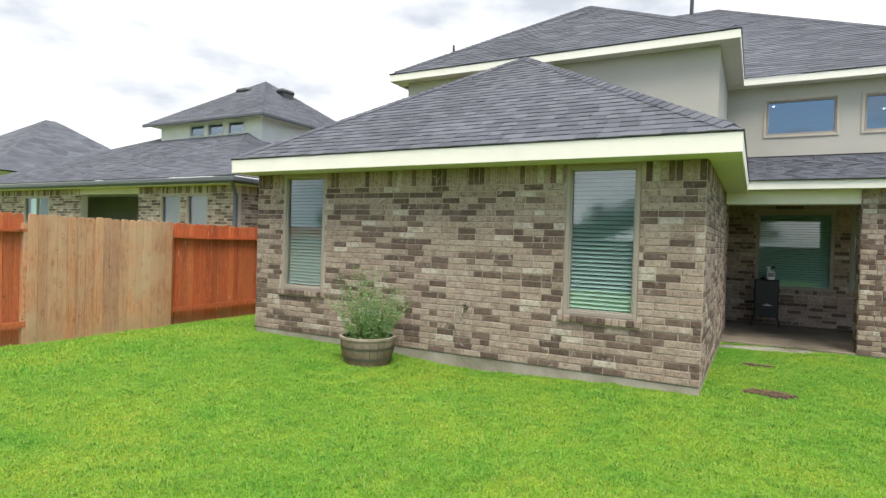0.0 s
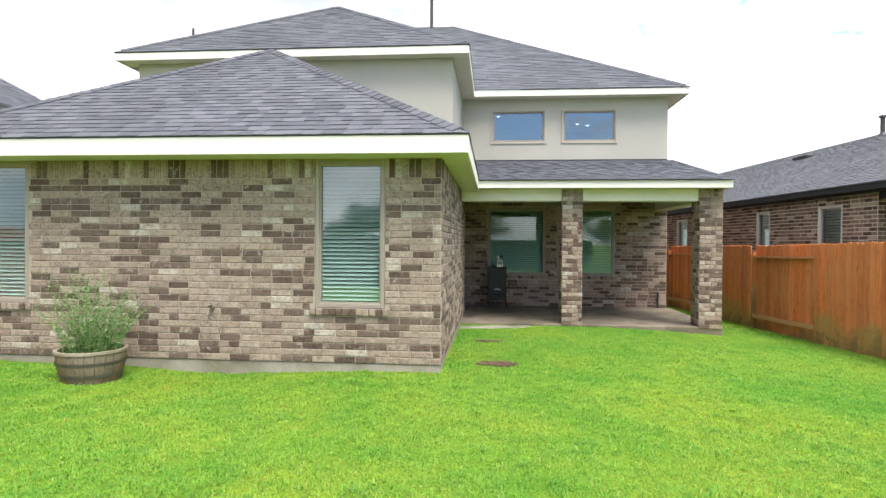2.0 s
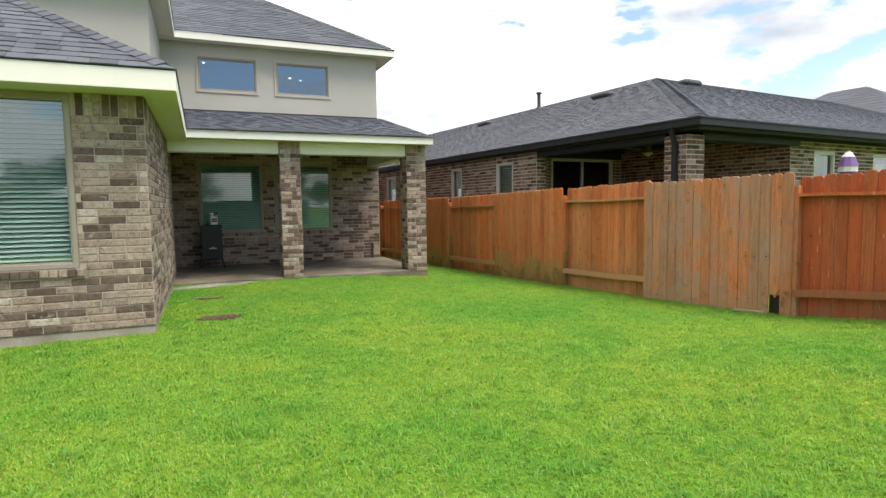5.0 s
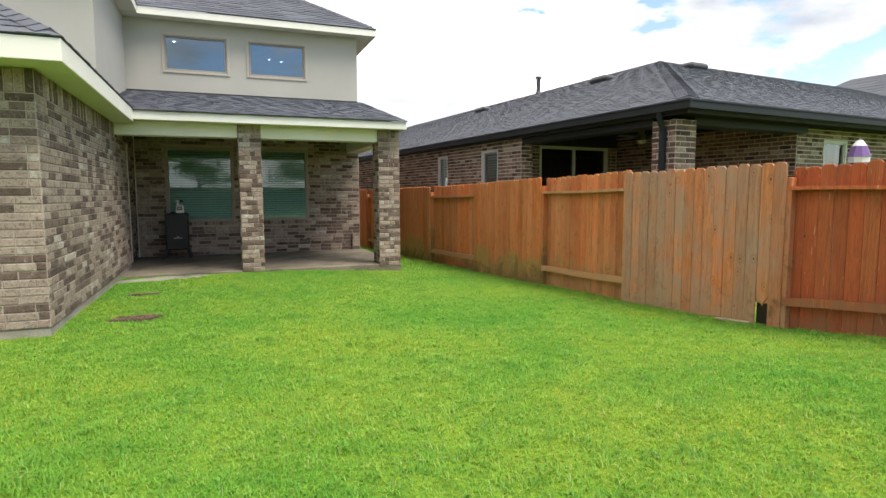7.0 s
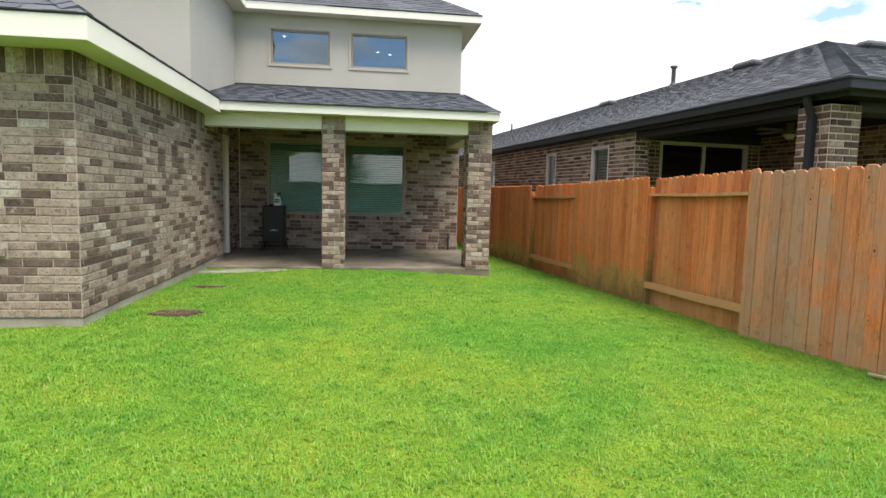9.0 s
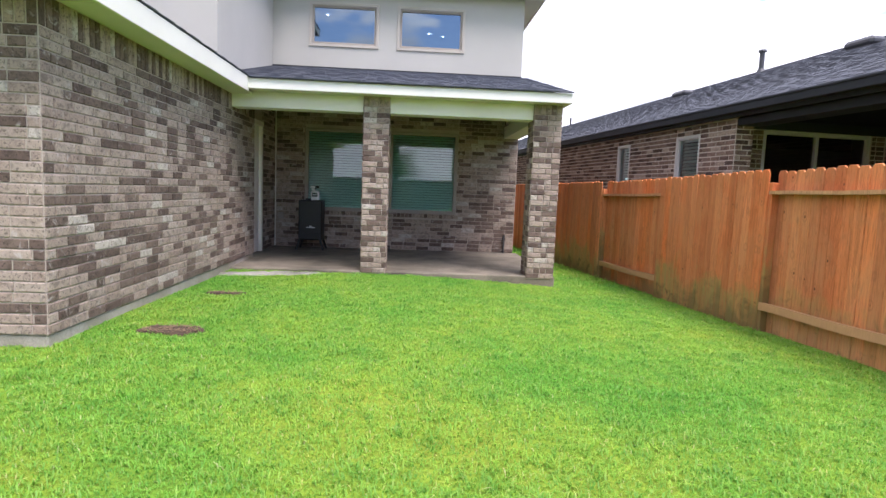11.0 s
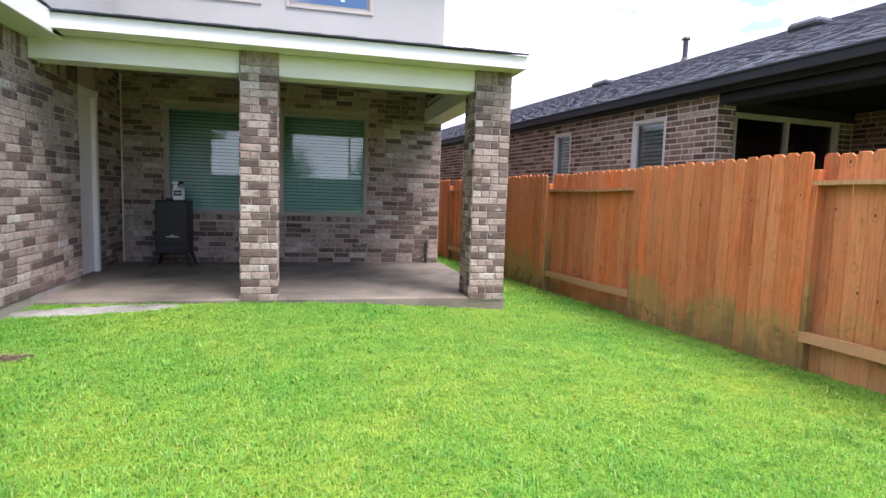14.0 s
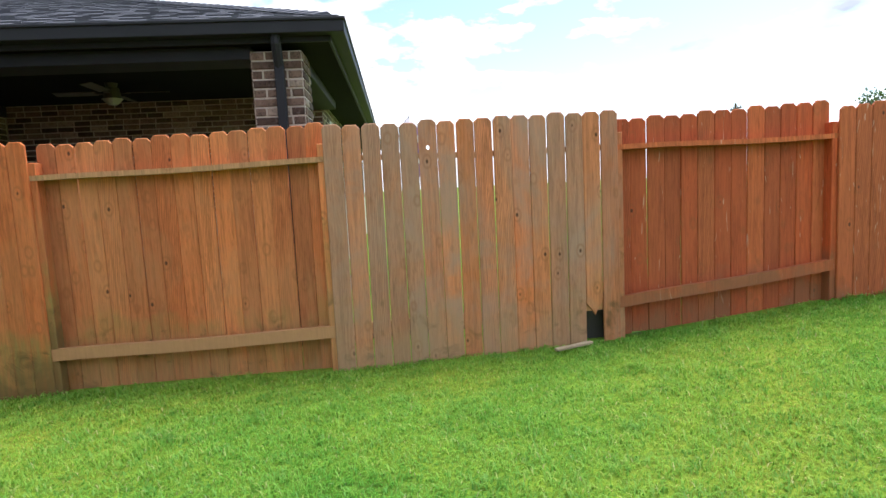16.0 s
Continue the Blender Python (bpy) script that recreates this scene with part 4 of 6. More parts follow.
def trim_set():
    def bit(name, boxes, material, label, category="trim"):
        bm = bmesh.new()
        for b in boxes:
            add_box(bm, *b, 0.004)
        return tagged(part(name, bm, material, None, label), category=category, kind="structure")

    t = 0.025
    bit("trim_wing_fascia", [(EXL, EXR, EFY, EFY + t, TOP - 0.012, EZ), (EXR - t, EXR, EFY + t + 0.001, PEY + 0.04, TOP - 0.012, EZ),
                             (EXL, EXL + t, EFY + t + 0.001, 11.4, TOP - 0.012, EZ)], M_TRIM, "cream painted fascia board of the wing")
    bit("trim_wing_soffit", [(EXL + t, EXR - t - 0.001, EFY + t + 0.001, W_F + 0.23, TOP + 0.001, TOP + 0.02),
                             (-0.23, EXR - t - 0.001, W_F + 0.231, PEY + 0.35, TOP + 0.001, TOP + 0.02),
                             (EXL + t, W_L + 0.23, W_F + 0.231, 11.4, TOP + 0.001, TOP + 0.02)], M_SOFFIT, "cream soffit under the wing eaves")
    bit("trim_patio_fascia", [(EXR - 0.02, PXR, PEY, PEY + t, 2.645, 2.79), (PXR - t, PXR, PEY + t + 0.001, BACK + 0.3, 2.645, 2.79)], M_TRIM, "cream painted fascia board of the patio roof")
    bit("trim_patio_soffit", [(EXR - 0.02, PXR - t - 0.001, PEY + t + 0.001, 11.47, 2.655, 2.675)], M_SOFFIT, "cream soffit of the patio roof")
    bit("beam_patio", [(-0.2, 1.983, 11.47, 11.76, 2.42, 2.654), (2.377, 4.598, 11.47, 11.76, 2.42, 2.654), (4.66, 4.98, 11.852, BACK - 0.02, 2.42, 2.654), (-0.2, 4.98, 11.715, 11.758, 2.655, 2.904), (4.90, 4.98, 11.76, BACK - 0.02, 2.655, 2.904), (-0.2, -0.012, 11.76, DOOR_Y, 2.612, 2.904)], M_TRIM, "cream painted beam over the patio opening", "beam")
    tagged(part("ceiling_patio", box(-0.36, 4.99, 11.72, BACK - 0.012, 2.905, 2.935), M_CEIL_DARKENED, None, "patio ceiling in soffit paint darkened to deepen the patio shade"), category="ceiling", kind="structure")
    # upper eaves
    z = 5.41
    bit("trim_block_fascia", [(-7.12, 0.14, 11.09, 11.09 + t, z - FAS, z), (0.14 - t, 0.14, 11.09 + t + 0.001, 14.41, z - FAS, z), (-7.12, -7.12 + t, 11.09 + t + 0.001, 24.0, z - FAS, z)], M_TRIM, "cream painted fascia of the upper block")
    bit("trim_block_soffit", [(-7.12 + t, 0.14 - t - 0.001, 11.09 + t + 0.001, BF + 0.19, UP + 0.001, UP + 0.02), (BR - 0.19, 0.14 - t - 0.001, BF + 0.191, 14.39, UP + 0.001, UP + 0.02)], M_SOFFIT, "beige soffit of the upper block")
    bit("trim_upper_fascia", [(0.12, 5.38, 14.41, 14.41 + t, z - FAS, z), (5.38 - t, 5.38, 14.41 + t + 0.001, 25.0, z - FAS, z)], M_TRIM, "cream painted fascia of the upper roof")
    bit("trim_upper_soffit", [(-0.4, 5.38 - t - 0.001, 14.41 + t + 0.001, BACK + 0.23, UP + 0.001, UP + 0.02), (4.75, 5.38 - t - 0.001, BACK + 0.231, 25.0, UP + 0.001, UP + 0.02)], M_SOFFIT, "beige soffit of the upper roof")
    bit("trim_flashing", [(BR + 0.001, 4.97, BACK - 0.03, BACK - 0.002, 3.66, 3.72)], M_NB_TRIM, "dark metal flashing where the patio roof meets the wall")


trim_set()


# ---- roofs of the house ----
def house_roofs():
    roof = thing("roof_wing", (-3.34, 10.0, EZ), "hipped dark grey shingle roof over the wing", "roof", kind="structure")
    e = EZ + 0.012
    A, B, AP = (EXL - 0.006, EFY - 0.012, e), (EXR + 0.004, EFY - 0.012, e), (-3.35, 10.0, 5.02)
    RB = (-3.35, 11.42, 5.02)
    vf, vr, vl = Vector((0, 10.0 - A[1], 5.02 - e)), Vector((-3.35 - B[0], 0, 5.02 - e)), Vector((-3.35 - A[0], 0, 5.02 - e))
    roof_plane(roof, "slope", [A, B, AP], (1, 0, 0), vf, M_SHING, M_SHING_REST, 3, singles=300)
    zc = e + (5.02 - e) * (B[0] - BR) / (B[0] + 3.35)
    roof_plane(roof, "slope", [B, (B[0], PEY + 0.3, e), (BR, BF, zc), RB, AP], (0, 1, 0), vr, M_SHING, M_SHING_REST, 4)
    roof_plane(roof, "slope", [A, (A[0], 11.42, e), RB, AP], (0, 1, 0), vl, M_SHING, M_SHING_REST, 5)
    n_f, n_r, n_l = slope_normal((1, 0, 0), vf), slope_normal((0, 1, 0), vr), slope_normal((0, 1, 0), vl)
    ridge_caps(roof, B, AP, n_f, n_r, M_SHING_REST)
    ridge_caps(roof, A, AP, n_f, n_l, M_SHING_REST)
    ridge_caps(roof, AP, RB, n_r, n_l, M_SHING_REST)

    roof = thing("roof_patio", (2.4, 12.9, 2.8), "low-sloped dark grey shingle roof over the patio", "roof", kind="structure")
    a, b = (EXR - 0.5, PEY - 0.04, 2.80), (PXR + 0.005, PEY - 0.04, 2.80)
    c, d = (PXR + 0.005, BACK - 0.004, 3.69), (BR + 0.004, BACK - 0.004, 3.69)
    s = (3.69 - 2.80) / (BACK - 0.004 - a[1])
    roof_plane(roof, "slope", [a, b, c, d, (BR + 0.004, BF, 2.80 + s * (BF - a[1]))], (1, 0, 0), (0, c[1] - b[1], 0.89), M_SHING, M_SHING_REST, 6)
    part("gable_end", box(4.70, 4.96, PEY + 0.4, BACK - 0.02, 2.72, 2.78), M_SOFFIT, roof)

    roof = thing("roof_block", (-3.5, 15, 5.41), "hipped dark grey shingle roof of the upper block", "roof", kind="structure")
    e = 5.425
    A, B = (-7.126, 11.078, e), (0.144, 11.078, e)
    AP, RB = (-3.49, 14.77, 7.76), (-3.49, 18.15, 7.76)
    V = (0.144, 14.45, e)
    vf, vr = Vector((0, AP[1] - A[1], AP[2] - e)), Vector((AP[0] - B[0], 0, AP[2] - e))
    vl = Vector((AP[0] - A[0], 0, AP[2] - e))
    roof_plane(roof, "slope", [A, B, AP], (1, 0, 0), vf, M_SHING, M_SHING_REST, 7, tab=(0.25, 0.5))
    roof_plane(roof, "slope", [B, V, RB, AP], (0, 1, 0), vr, M_SHING, M_SHING_REST, 8, tab=(0.25, 0.5))
    roof_plane(roof, "slope", [A, (A[0], 24.0, e), (-3.49, 24.0, 7.76), AP], (0, 1, 0), vl, M_SHING, M_SHING_REST, 9, tab=(0.4, 0.8))
    n_f, n_r, n_l = slope_normal((1, 0, 0), vf), slope_normal((0, 1, 0), vr), slope_normal((0, 1, 0), vl)
    ridge_caps(roof, B, AP, n_f, n_r, M_SHING_REST)
    ridge_caps(roof, A, AP, n_f, n_l, M_SHING_REST)

    roof = thing("roof_main", (0, 20, 5.4), "tall hipped dark grey shingle main roof", "roof", kind="structure")
    C, AP2 = (5.386, 14.395, e), (-0.94, 20.73, 9.44)
    vm = Vector((0, AP2[1] - C[1], AP2[2] - e))
    vs = Vector((AP2[0] - C[0], 0, AP2[2] - e))
    roof_plane(roof, "slope", [(0.10, 14.395, e), C, AP2, (-7.0, 20.73, 9.44), (-3.55, 18.09, 9.44 - (20.73 - 18.09) * (9.44 - e) / (20.73 - 14.37))], (1, 0, 0), vm, M_SHING, M_SHING_REST, 10, tab=(0.3, 0.6))
    roof_plane(roof, "slope", [C, (C[0], 27.0, e), AP2], (0, 1, 0), vs, M_SHING, M_SHING_REST, 13, tab=(0.4, 0.8))
    ridge_caps(roof, C, AP2, slope_normal((1, 0, 0), vm), slope_normal((0, 1, 0), vs), M_SHING_REST)


house_roofs()


def pipe_vent(p, h, r, label, group="roof pipes", cap=True):
    v = thing("roof_pipe", p, label, "vent pipe", group)
    part("pipe", tube(p, (p[0], p[1], p[2] + h), r), M_VENT, v)
    part("flashing", tube((p[0], p[1], p[2] - 0.06), (p[0], p[1], p[2] + 0.08), r * 2.2, r * 1.15), M_VENT, v, "lead-coloured flashing cone")
    if cap:
        part("cap", tube((p[0], p[1], p[2] + h), (p[0], p[1], p[2] + h + 0.06), r * 1.7, r * 1.5), M_VENT, v)
    return v


pipe_vent((-1.65, 20.6, 9.25), 1.15, 0.06, "tall dark flue pipe on the main roof ridge")
pipe_vent((-6.1, 12.3, 6.0), 0.35, 0.03, "short thin vent pipe on the block roof", cap=False)


# ---- garden fences ----
def picket_mesh(name, w, h, material, broken=False, hole=0.0, taper=0.0):
    """A dog-eared board, its foot at z = 0; local x along the fence, y towards the yard."""
    c, t = 0.028, 0.0165
    if broken:
        pts = [(-w / 2, 0.37), (-w * 0.2, 0.32), (-w * 0.04, 0.265), (w * 0.18, 0.31), (w / 2, 0.36), (w / 2, h - c), (w / 2 - c, h), (-w / 2 + c, h), (-w / 2, h - c)]
    else:
        pts = [(-w / 2, 0), (w / 2, 0), (w / 2, h - c), (w / 2 - c, h), (-w / 2 + c, h), (-w / 2, h - c)]
    bm = bmesh.new()
    if hole:
        ring = [(0.014 * math.sin(a), hole - 0.017 * math.cos(a)) for a in (math.pi * i / 6 for i in range(7))]
        halves = [[(0, 0), (w / 2, 0), (w / 2, h - c), (w / 2 - c, h), (0, h)] + ring[::-1],
                  [(0, h), (-w / 2 + c, h), (-w / 2, h - c), (-w / 2, 0), (0, 0)] + [(-x, z) for x, z in ring]]
        vs = {}
        fs = []
        for half in halves:
            for p in half:
                key = (round(p[0], 5), round(p[1], 5))
                if key not in vs:
                    vs[key] = bm.verts.new((p[0], 0, p[1]))
            fs.append(bm.faces.new([vs[round(x, 5), round(z, 5)] for x, z in half]))
    else:
        fs = [bm.faces.new([bm.verts.new((x, 0, z)) for x, z in pts])]
    r = bmesh.ops.extrude_face_region(bm, geom=fs)
    bmesh.ops.translate(bm, vec=(0, t, 0), verts=[v for v in r["geom"] if isinstance(v, bmesh.types.BMVert)])
    front = [e for e in bm.edges if all(v.co.y > t / 2 for v in e.verts)] if not hole else []
    if taper:
        for v in bm.verts:
            v.co.x *= 1 - taper * v.co.z / h
    if front:
        bmesh.ops.bevel(bm, geom=front, offset=0.005, segments=1, affect="EDGES")
    bmesh.ops.recalc_face_normals(bm, faces=bm.faces)
    me = bpy.data.meshes.new(name)
    bm.to_mesh(me)
    bm.free()
    me.materials.append(material)
    return me


def fence(name, label, point, yard, sections, top, foot, seed):
    """Alternating bays: boards on the yard side ('N'), or on the far side with the rails showing ('R'). point(s): plan position; yard: side vector."""
    rng = random.Random(seed)
    p0 = point(sections[0][0])
    fe = thing(name, (p0[0], p0[1], foot(sections[0][0])), label, "fence")
    base = Vector(fe.location)
    yx = Vector((yard[0], yard[1], 0))
    for a, b, kind, mat in sections:
        pa, pb = Vector((*point(a), 0)), Vector((*point(b), 0))
        al = (pb - pa).normalized()
        nrm = Vector((al.y, -al.x, 0))
        nrm = nrm if nrm.dot(yx) > 0 else -nrm
        length = (pb - pa).length
        rot = Matrix(((al.x, nrm.x, 0, 0), (al.y, nrm.y, 0, 0), (0, 0, 1, 0), (0, 0, 0, 1)))
        k = round(length / 0.136)
        step = length / k
        h = (top(a) + top(b)) / 2 - (foot(a) + foot(b)) / 2 + 0.05
        w = step - 0.0014
        tp = 0.018 if mat is M_CEDAR_GREY else 0.006
        meshes = [picket_mesh("picket", w + d, h + e, mat, taper=tp) for d, e in ((0.0, 0.0), (-0.003, -0.008), (0.001, 0.006))]
        depth = -0.0165 if kind == "N" else -0.0165 - 0.092 - 0.017
        for i in range(k):
            s = a + (b - a) * (i + 0.5) / k
            q = pa + al * (i + 0.5) * step + nrm * (depth + rng.uniform(-0.006, 0.004))
            me = rng.choice(meshes)
            if kind == "N" and abs(s - 4.75) < 0.066 and name == "cedar_fence" and yard[0] < 0:
                me = picket_mesh("picket", w, h, mat, True, taper=tp)
            if kind == "N" and abs(s - 5.97) < 0.066 and yard[0] < 0:
                me = picket_mesh("picket", w, h, mat, hole=h - 0.20, taper=tp)
            ob = new("picket", me)
            ob.parent = fe
            zf = foot(s) - 0.025 + (top(s) - foot(s) + 0.05 - h) / 2 + rng.uniform(-0.008, 0.004)
            ob.matrix_basis = Matrix.Translation(Vector((q.x, q.y, zf)) - base) @ rot @ Matrix.Rotation(rng.uniform(-0.002, 0.002), 4, "Y") @ Matrix.Rotation(rng.uniform(-0.03, 0.03), 4, "Z")
        # rails, behind the near boards or in front of the far ones
        for frac, hh, dd in ((None, 0.038, 0.088), (0.3, 0.088, 0.040)):
            bm = bmesh.new()
            n = 8
            rows = []
            for i in range(n + 1):
                s = a + (b - a) * i / n
                zc = top(s) - 0.235 if frac is None else foot(s) + frac
                zc += 0.005 * math.sin(i * 0.9 + a * 3)
                q = pa + al * (length * i / n)
                d0 = -0.0185 + 0.004 * math.sin(i * 0.8 + a)
                rows.append([bm.verts.new(q + nrm * (d0 - e * dd) + Vector((0, 0, zc + (g - 0.5) * hh))) for e, g in ((0, 0), (1, 0), (1, 1), (0, 1))])
            for r0, r1 in zip(rows, rows[1:]):
                for i in range(4):
                    j = (i + 1) % 4
                    bm.faces.new((r0[i], r0[j], r1[j], r1[i]))
            bm.faces.new(rows[0])
            bm.faces.new(rows[-1])
            part("rail", bm, M_RAIL if mat is not M_CEDAR_RED else M_CEDAR_RED, fe, "horizontal cedar rail")
        q = pa + nrm * (-0.022)
        zb = foot(a) - 0.3
        bm = box(-0.045, 0.045, -0.09, 0.0, zb, top(a) - 0.12, 0.005)
        bmesh.ops.transform(bm, matrix=Matrix.Translation((q.x, q.y, 0)) @ rot, verts=bm.verts)
        part("post", bm, mat, fe, "square cedar post")
    return fe


def right_line(y):
    return (lerp_table(FENCE_LINE, y), y)


def right_top(y):
    return lerp_table(((-8, 1.70), (2.4, 1.675), (4.55, 1.665), (6.72, 1.668), (8.82, 1.636), (11.0, 1.585), (13.6, 1.54), (24, 1.50)), y)


def right_foot(y):
    return lerp_table(FENCE_FOOT, y) - 0.01


ys = [(-6.6, -4.2, "N"), (-4.2, -2.0, "R"), (-2.0, 0.5, "N"), (0.5, 2.77, "N"), (2.77, 4.55, "R"), (4.55, 6.72, "N"), (6.72, 8.82, "R"), (8.82, 11.08, "N"),
      (11.08, 13.2, "R"), (13.2, 15.6, "N"), (15.6, 17.9, "R"), (17.9, 20.3, "N"), (20.3, 23.5, "R")]
mats = {6.72: M_CEDAR_PALE, 8.82: M_CEDAR_MOSS, 13.2: M_CEDAR_MOSS, 0.5: M_CEDAR_RED, 2.77: M_CEDAR_RED, 4.55: M_CEDAR_GREY}
fence("cedar_fence", "stained orange-brown cedar board fence with alternating bays", right_line, (-1, 0), [(a, b, k, mats.get(a, M_CEDAR)) for a, b, k in ys], right_top, right_foot, 21)


def left_top(y):
    return lerp_table(((-8, 1.84), (4.5, 1.80), (6.8, 1.76), (9, 1.74), (14, 1.70)), y)


lefts = [(-6.6, -4.4, "N"), (-4.4, -2.3, "R"), (-2.3, 0.0, "N"), (0.0, 2.2, "N"), (2.2, 4.45, "R"), (4.45, 6.82, "N"), (6.82, 9.0, "R"), (9.0, 11.4, "N"), (11.4, 13.6, "R")]
lm = {4.45: M_CEDAR_BLEACHED, 2.2: M_CEDAR_RED, 6.82: M_CEDAR_RED}
fence("cedar_fence", "weathered red-brown cedar board fence beside the wing", lambda y: (-8.86, y), (1, 0), [(a, b, k, lm.get(a, M_CEDAR_RED)) for a, b, k in lefts], left_top, lambda y: -0.12, 22)
# Unseen rear fence, added to close the yard behind the camera.
fence("cedar_fence", "unseen board fence added to close the yard, dark for window reflections", lambda x: (x, -6.7), (0, 1), [(-8.8 + 2.6 * i, -6.2 + 2.6 * i, "N", M_REAR_DARKENED) for i in range(6)], lambda x: 1.8, lambda x: -0.03, 23)


def ground_board():
    g = ground_z(7.2, 4.75)
    # Dark sheet added behind the broken picket, standing in for the dark hole.
    k = thing("dark_backing", (7.25, 4.75, g - 0.03), "dark sheet added behind the broken picket to darken the hole", "board")
    part("dark_sheet", box(7.235, 7.26, 4.60, 4.92, g - 0.1, 0.30, 0.004), M_VENT, k)
    x, y = 6.92, 4.96
    b = thing("loose_board", (x, y, ground_z(x, y)), "thin pale strip of lumber lying in the grass", "board")
    m = Matrix.Translation((x, y, ground_z(x, y) + 0.04)) @ Matrix.Rotation(radians(119), 4, "Z")
    part("strip", box(-0.17, 0.17, -0.02, 0.02, -0.01, 0.01, 0.003, m), M_LUMBER, b)


ground_board()


# ---- right-hand neighbour ----
def roof_vent(p, label, along=(0, 1)):
    v = thing("roof_vent", p, label, "roof vent", "neighbour roof vents")
    m = Matrix.Translation(p) @ Matrix.Rotation(math.atan2(along[1], along[0]), 4, "Z")
    bm = box(-0.36, 0.36, -0.2, 0.2, 0.0, 0.19, 0.07, m)
    part("hood", bm, M_VENT, v, "rounded dark hood")
    part("base", box(-0.28, 0.28, -0.16, 0.16, -0.2, 0.02, 0, m), M_VENT, v)


def neighbour_right():
    NX0, NY0, EX, EY, E = 8.08, 7.10, 7.97, 6.80, 2.73
    house = thing("brick_house", (11, 12, -0.3), "single-storey dark brick house with black eaves behind the fence", "house")
    zs = -0.5
    rng = random.Random(5)
    BW, S0, D0, P0, PY = 8.10, 11.15, 11.85, 11.49, 7.34     # side wall, its end, door wall, porch back wall, its end
    J = 0.017

    def bricks(wall, o, u, n, length, z0, ops, near, seed, top=2.55):
        lay_bricks(wall, o, u, n, course_pieces(rng, length, z0, top, ops, 0.23, 0.078, 0, J), M_NB_BRICK, M_NB_BRICK_REST, near, seed)

    wins = [(a - S0, b - S0, 0.9, 2.40) for a, b in ((12.05, 12.78), (14.50, 15.08), (19.0, 19.8))]
    w1 = make_wall("wall", (BW, S0), Y, NX, 16.0, zs, 2.575, 0.22, wins, M_NB_MORTAR, house, "brick side wall")
    bricks(w1, (BW, S0), Y, NX, 16.0, 0.9, wins, lambda a, z: a < 4, 31)
    bricks(w1, (BW, S0), X, NY, 0.30, 0.9, [], lambda a, z: True, 35)
    part("pier", box(BW + 0.221, BW + 0.296, S0 + 0.004, D0 + 0.2, zs, 2.575), M_NB_MORTAR, house, "brick return beside the porch")
    for w in wins:
        window("window", (BW, S0), Y, NX, *w, M_GLASS, M_NB_WHITE, 0.03, 0.045, 0, house, "white-framed window with grey blind")
        blind((BW, S0), Y, NX, w[0] + 0.05, w[1] - 0.05, w[2] + 0.04, w[3] - 0.02, 0.14, 0.06, -60, "neighbour blinds", "grey slatted blind behind the neighbour window")
    dw = [(0.80, 2.89, 0.0, 2.52)]
    o2 = (BW + 0.221, D0)
    w2 = make_wall("wall", o2, X, NY, P0 - BW - 0.222, zs, 2.66, 0.22, dw, M_NB_MORTAR, house, "brick wall with sliding door")
    bricks(w2, o2, X, NY, P0 - BW - 0.23, 0.9, dw, lambda a, z: a < 0.5, 32, 2.655)
    window("sliding_door", o2, X, NY, *dw[0], M_NB_GLASS, M_NB_WHITE, 0.04, 0.06, 1, house, "wide dark glass sliding door in white frame")
    # Black strip added to cover the brick courses above the sliding door.
    part("added_header_strip", box(BW + 0.30, P0 - 0.01, D0 - 0.035, D0 - 0.012, 2.505, 2.662, 0.003), M_NB_TRIM, house, "black strip added over the bricks above the sliding door")
    w3 = make_wall("wall", (P0, PY), Y, NX, 5.2, zs, 2.66, 0.22, [], M_NB_MORTAR, house, "shaded brick back wall of the porch")
    bricks(w3, (P0, PY), Y, NX, D0 - PY - 0.01, 1.0, [], lambda a, z: False, 33, 2.655)
    sw = [(0.62, 1.4, 0.9, 2.38), (3.0, 4.0, 0.9, 2.38)]
    w4 = make_wall("wall", (P0 + 0.221, PY), X, NY, 10.0, zs, 2.575, 0.22, sw, M_NB_MORTAR, house, "lit brick wall facing the garden")
    bricks(w4, (P0, PY), X, NY, 10.0, 1.0, [(a + 0.221, b + 0.221, c, d) for a, b, c, d in sw], lambda a, z: a < 1.2, 34)
    for w in sw:
        window("window", (P0 + 0.221, PY), X, NY, *w, M_GLASS, M_NB_WHITE, 0.03, 0.045, 0, house, "white-framed garden window")
    make_wall("wall", (8.8, 15.4), X, NY, 12.0, zs, 2.575, 0.2, [], M_DARKROOM, house, "inner wall")
    make_wall("wall", (14.5, 7.5), Y, NX, 7.8, zs, 2.575, 0.2, [], M_DARKROOM, house, "inner wall")
    column(NX0, NX0 + 0.45, NY0, NY0 + 0.46, zs, 2.50, 41, "pale-jointed brick porch column", 0.22, piece=M_NB_BRICK, rest=M_NB_BRICK_REST, mortar=M_NB_MORTAR, parent=house, soldier=0, single=False)
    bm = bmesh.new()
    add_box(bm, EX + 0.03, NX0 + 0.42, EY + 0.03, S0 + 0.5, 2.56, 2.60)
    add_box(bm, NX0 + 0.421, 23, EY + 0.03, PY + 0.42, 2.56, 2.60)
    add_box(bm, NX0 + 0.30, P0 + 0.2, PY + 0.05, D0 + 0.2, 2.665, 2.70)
    # Next two: unseen slabs added to block sky light from the open roof back.
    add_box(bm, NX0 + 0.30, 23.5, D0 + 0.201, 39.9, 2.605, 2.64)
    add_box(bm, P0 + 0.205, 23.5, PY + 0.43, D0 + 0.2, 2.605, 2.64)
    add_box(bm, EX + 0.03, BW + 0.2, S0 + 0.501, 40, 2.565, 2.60)
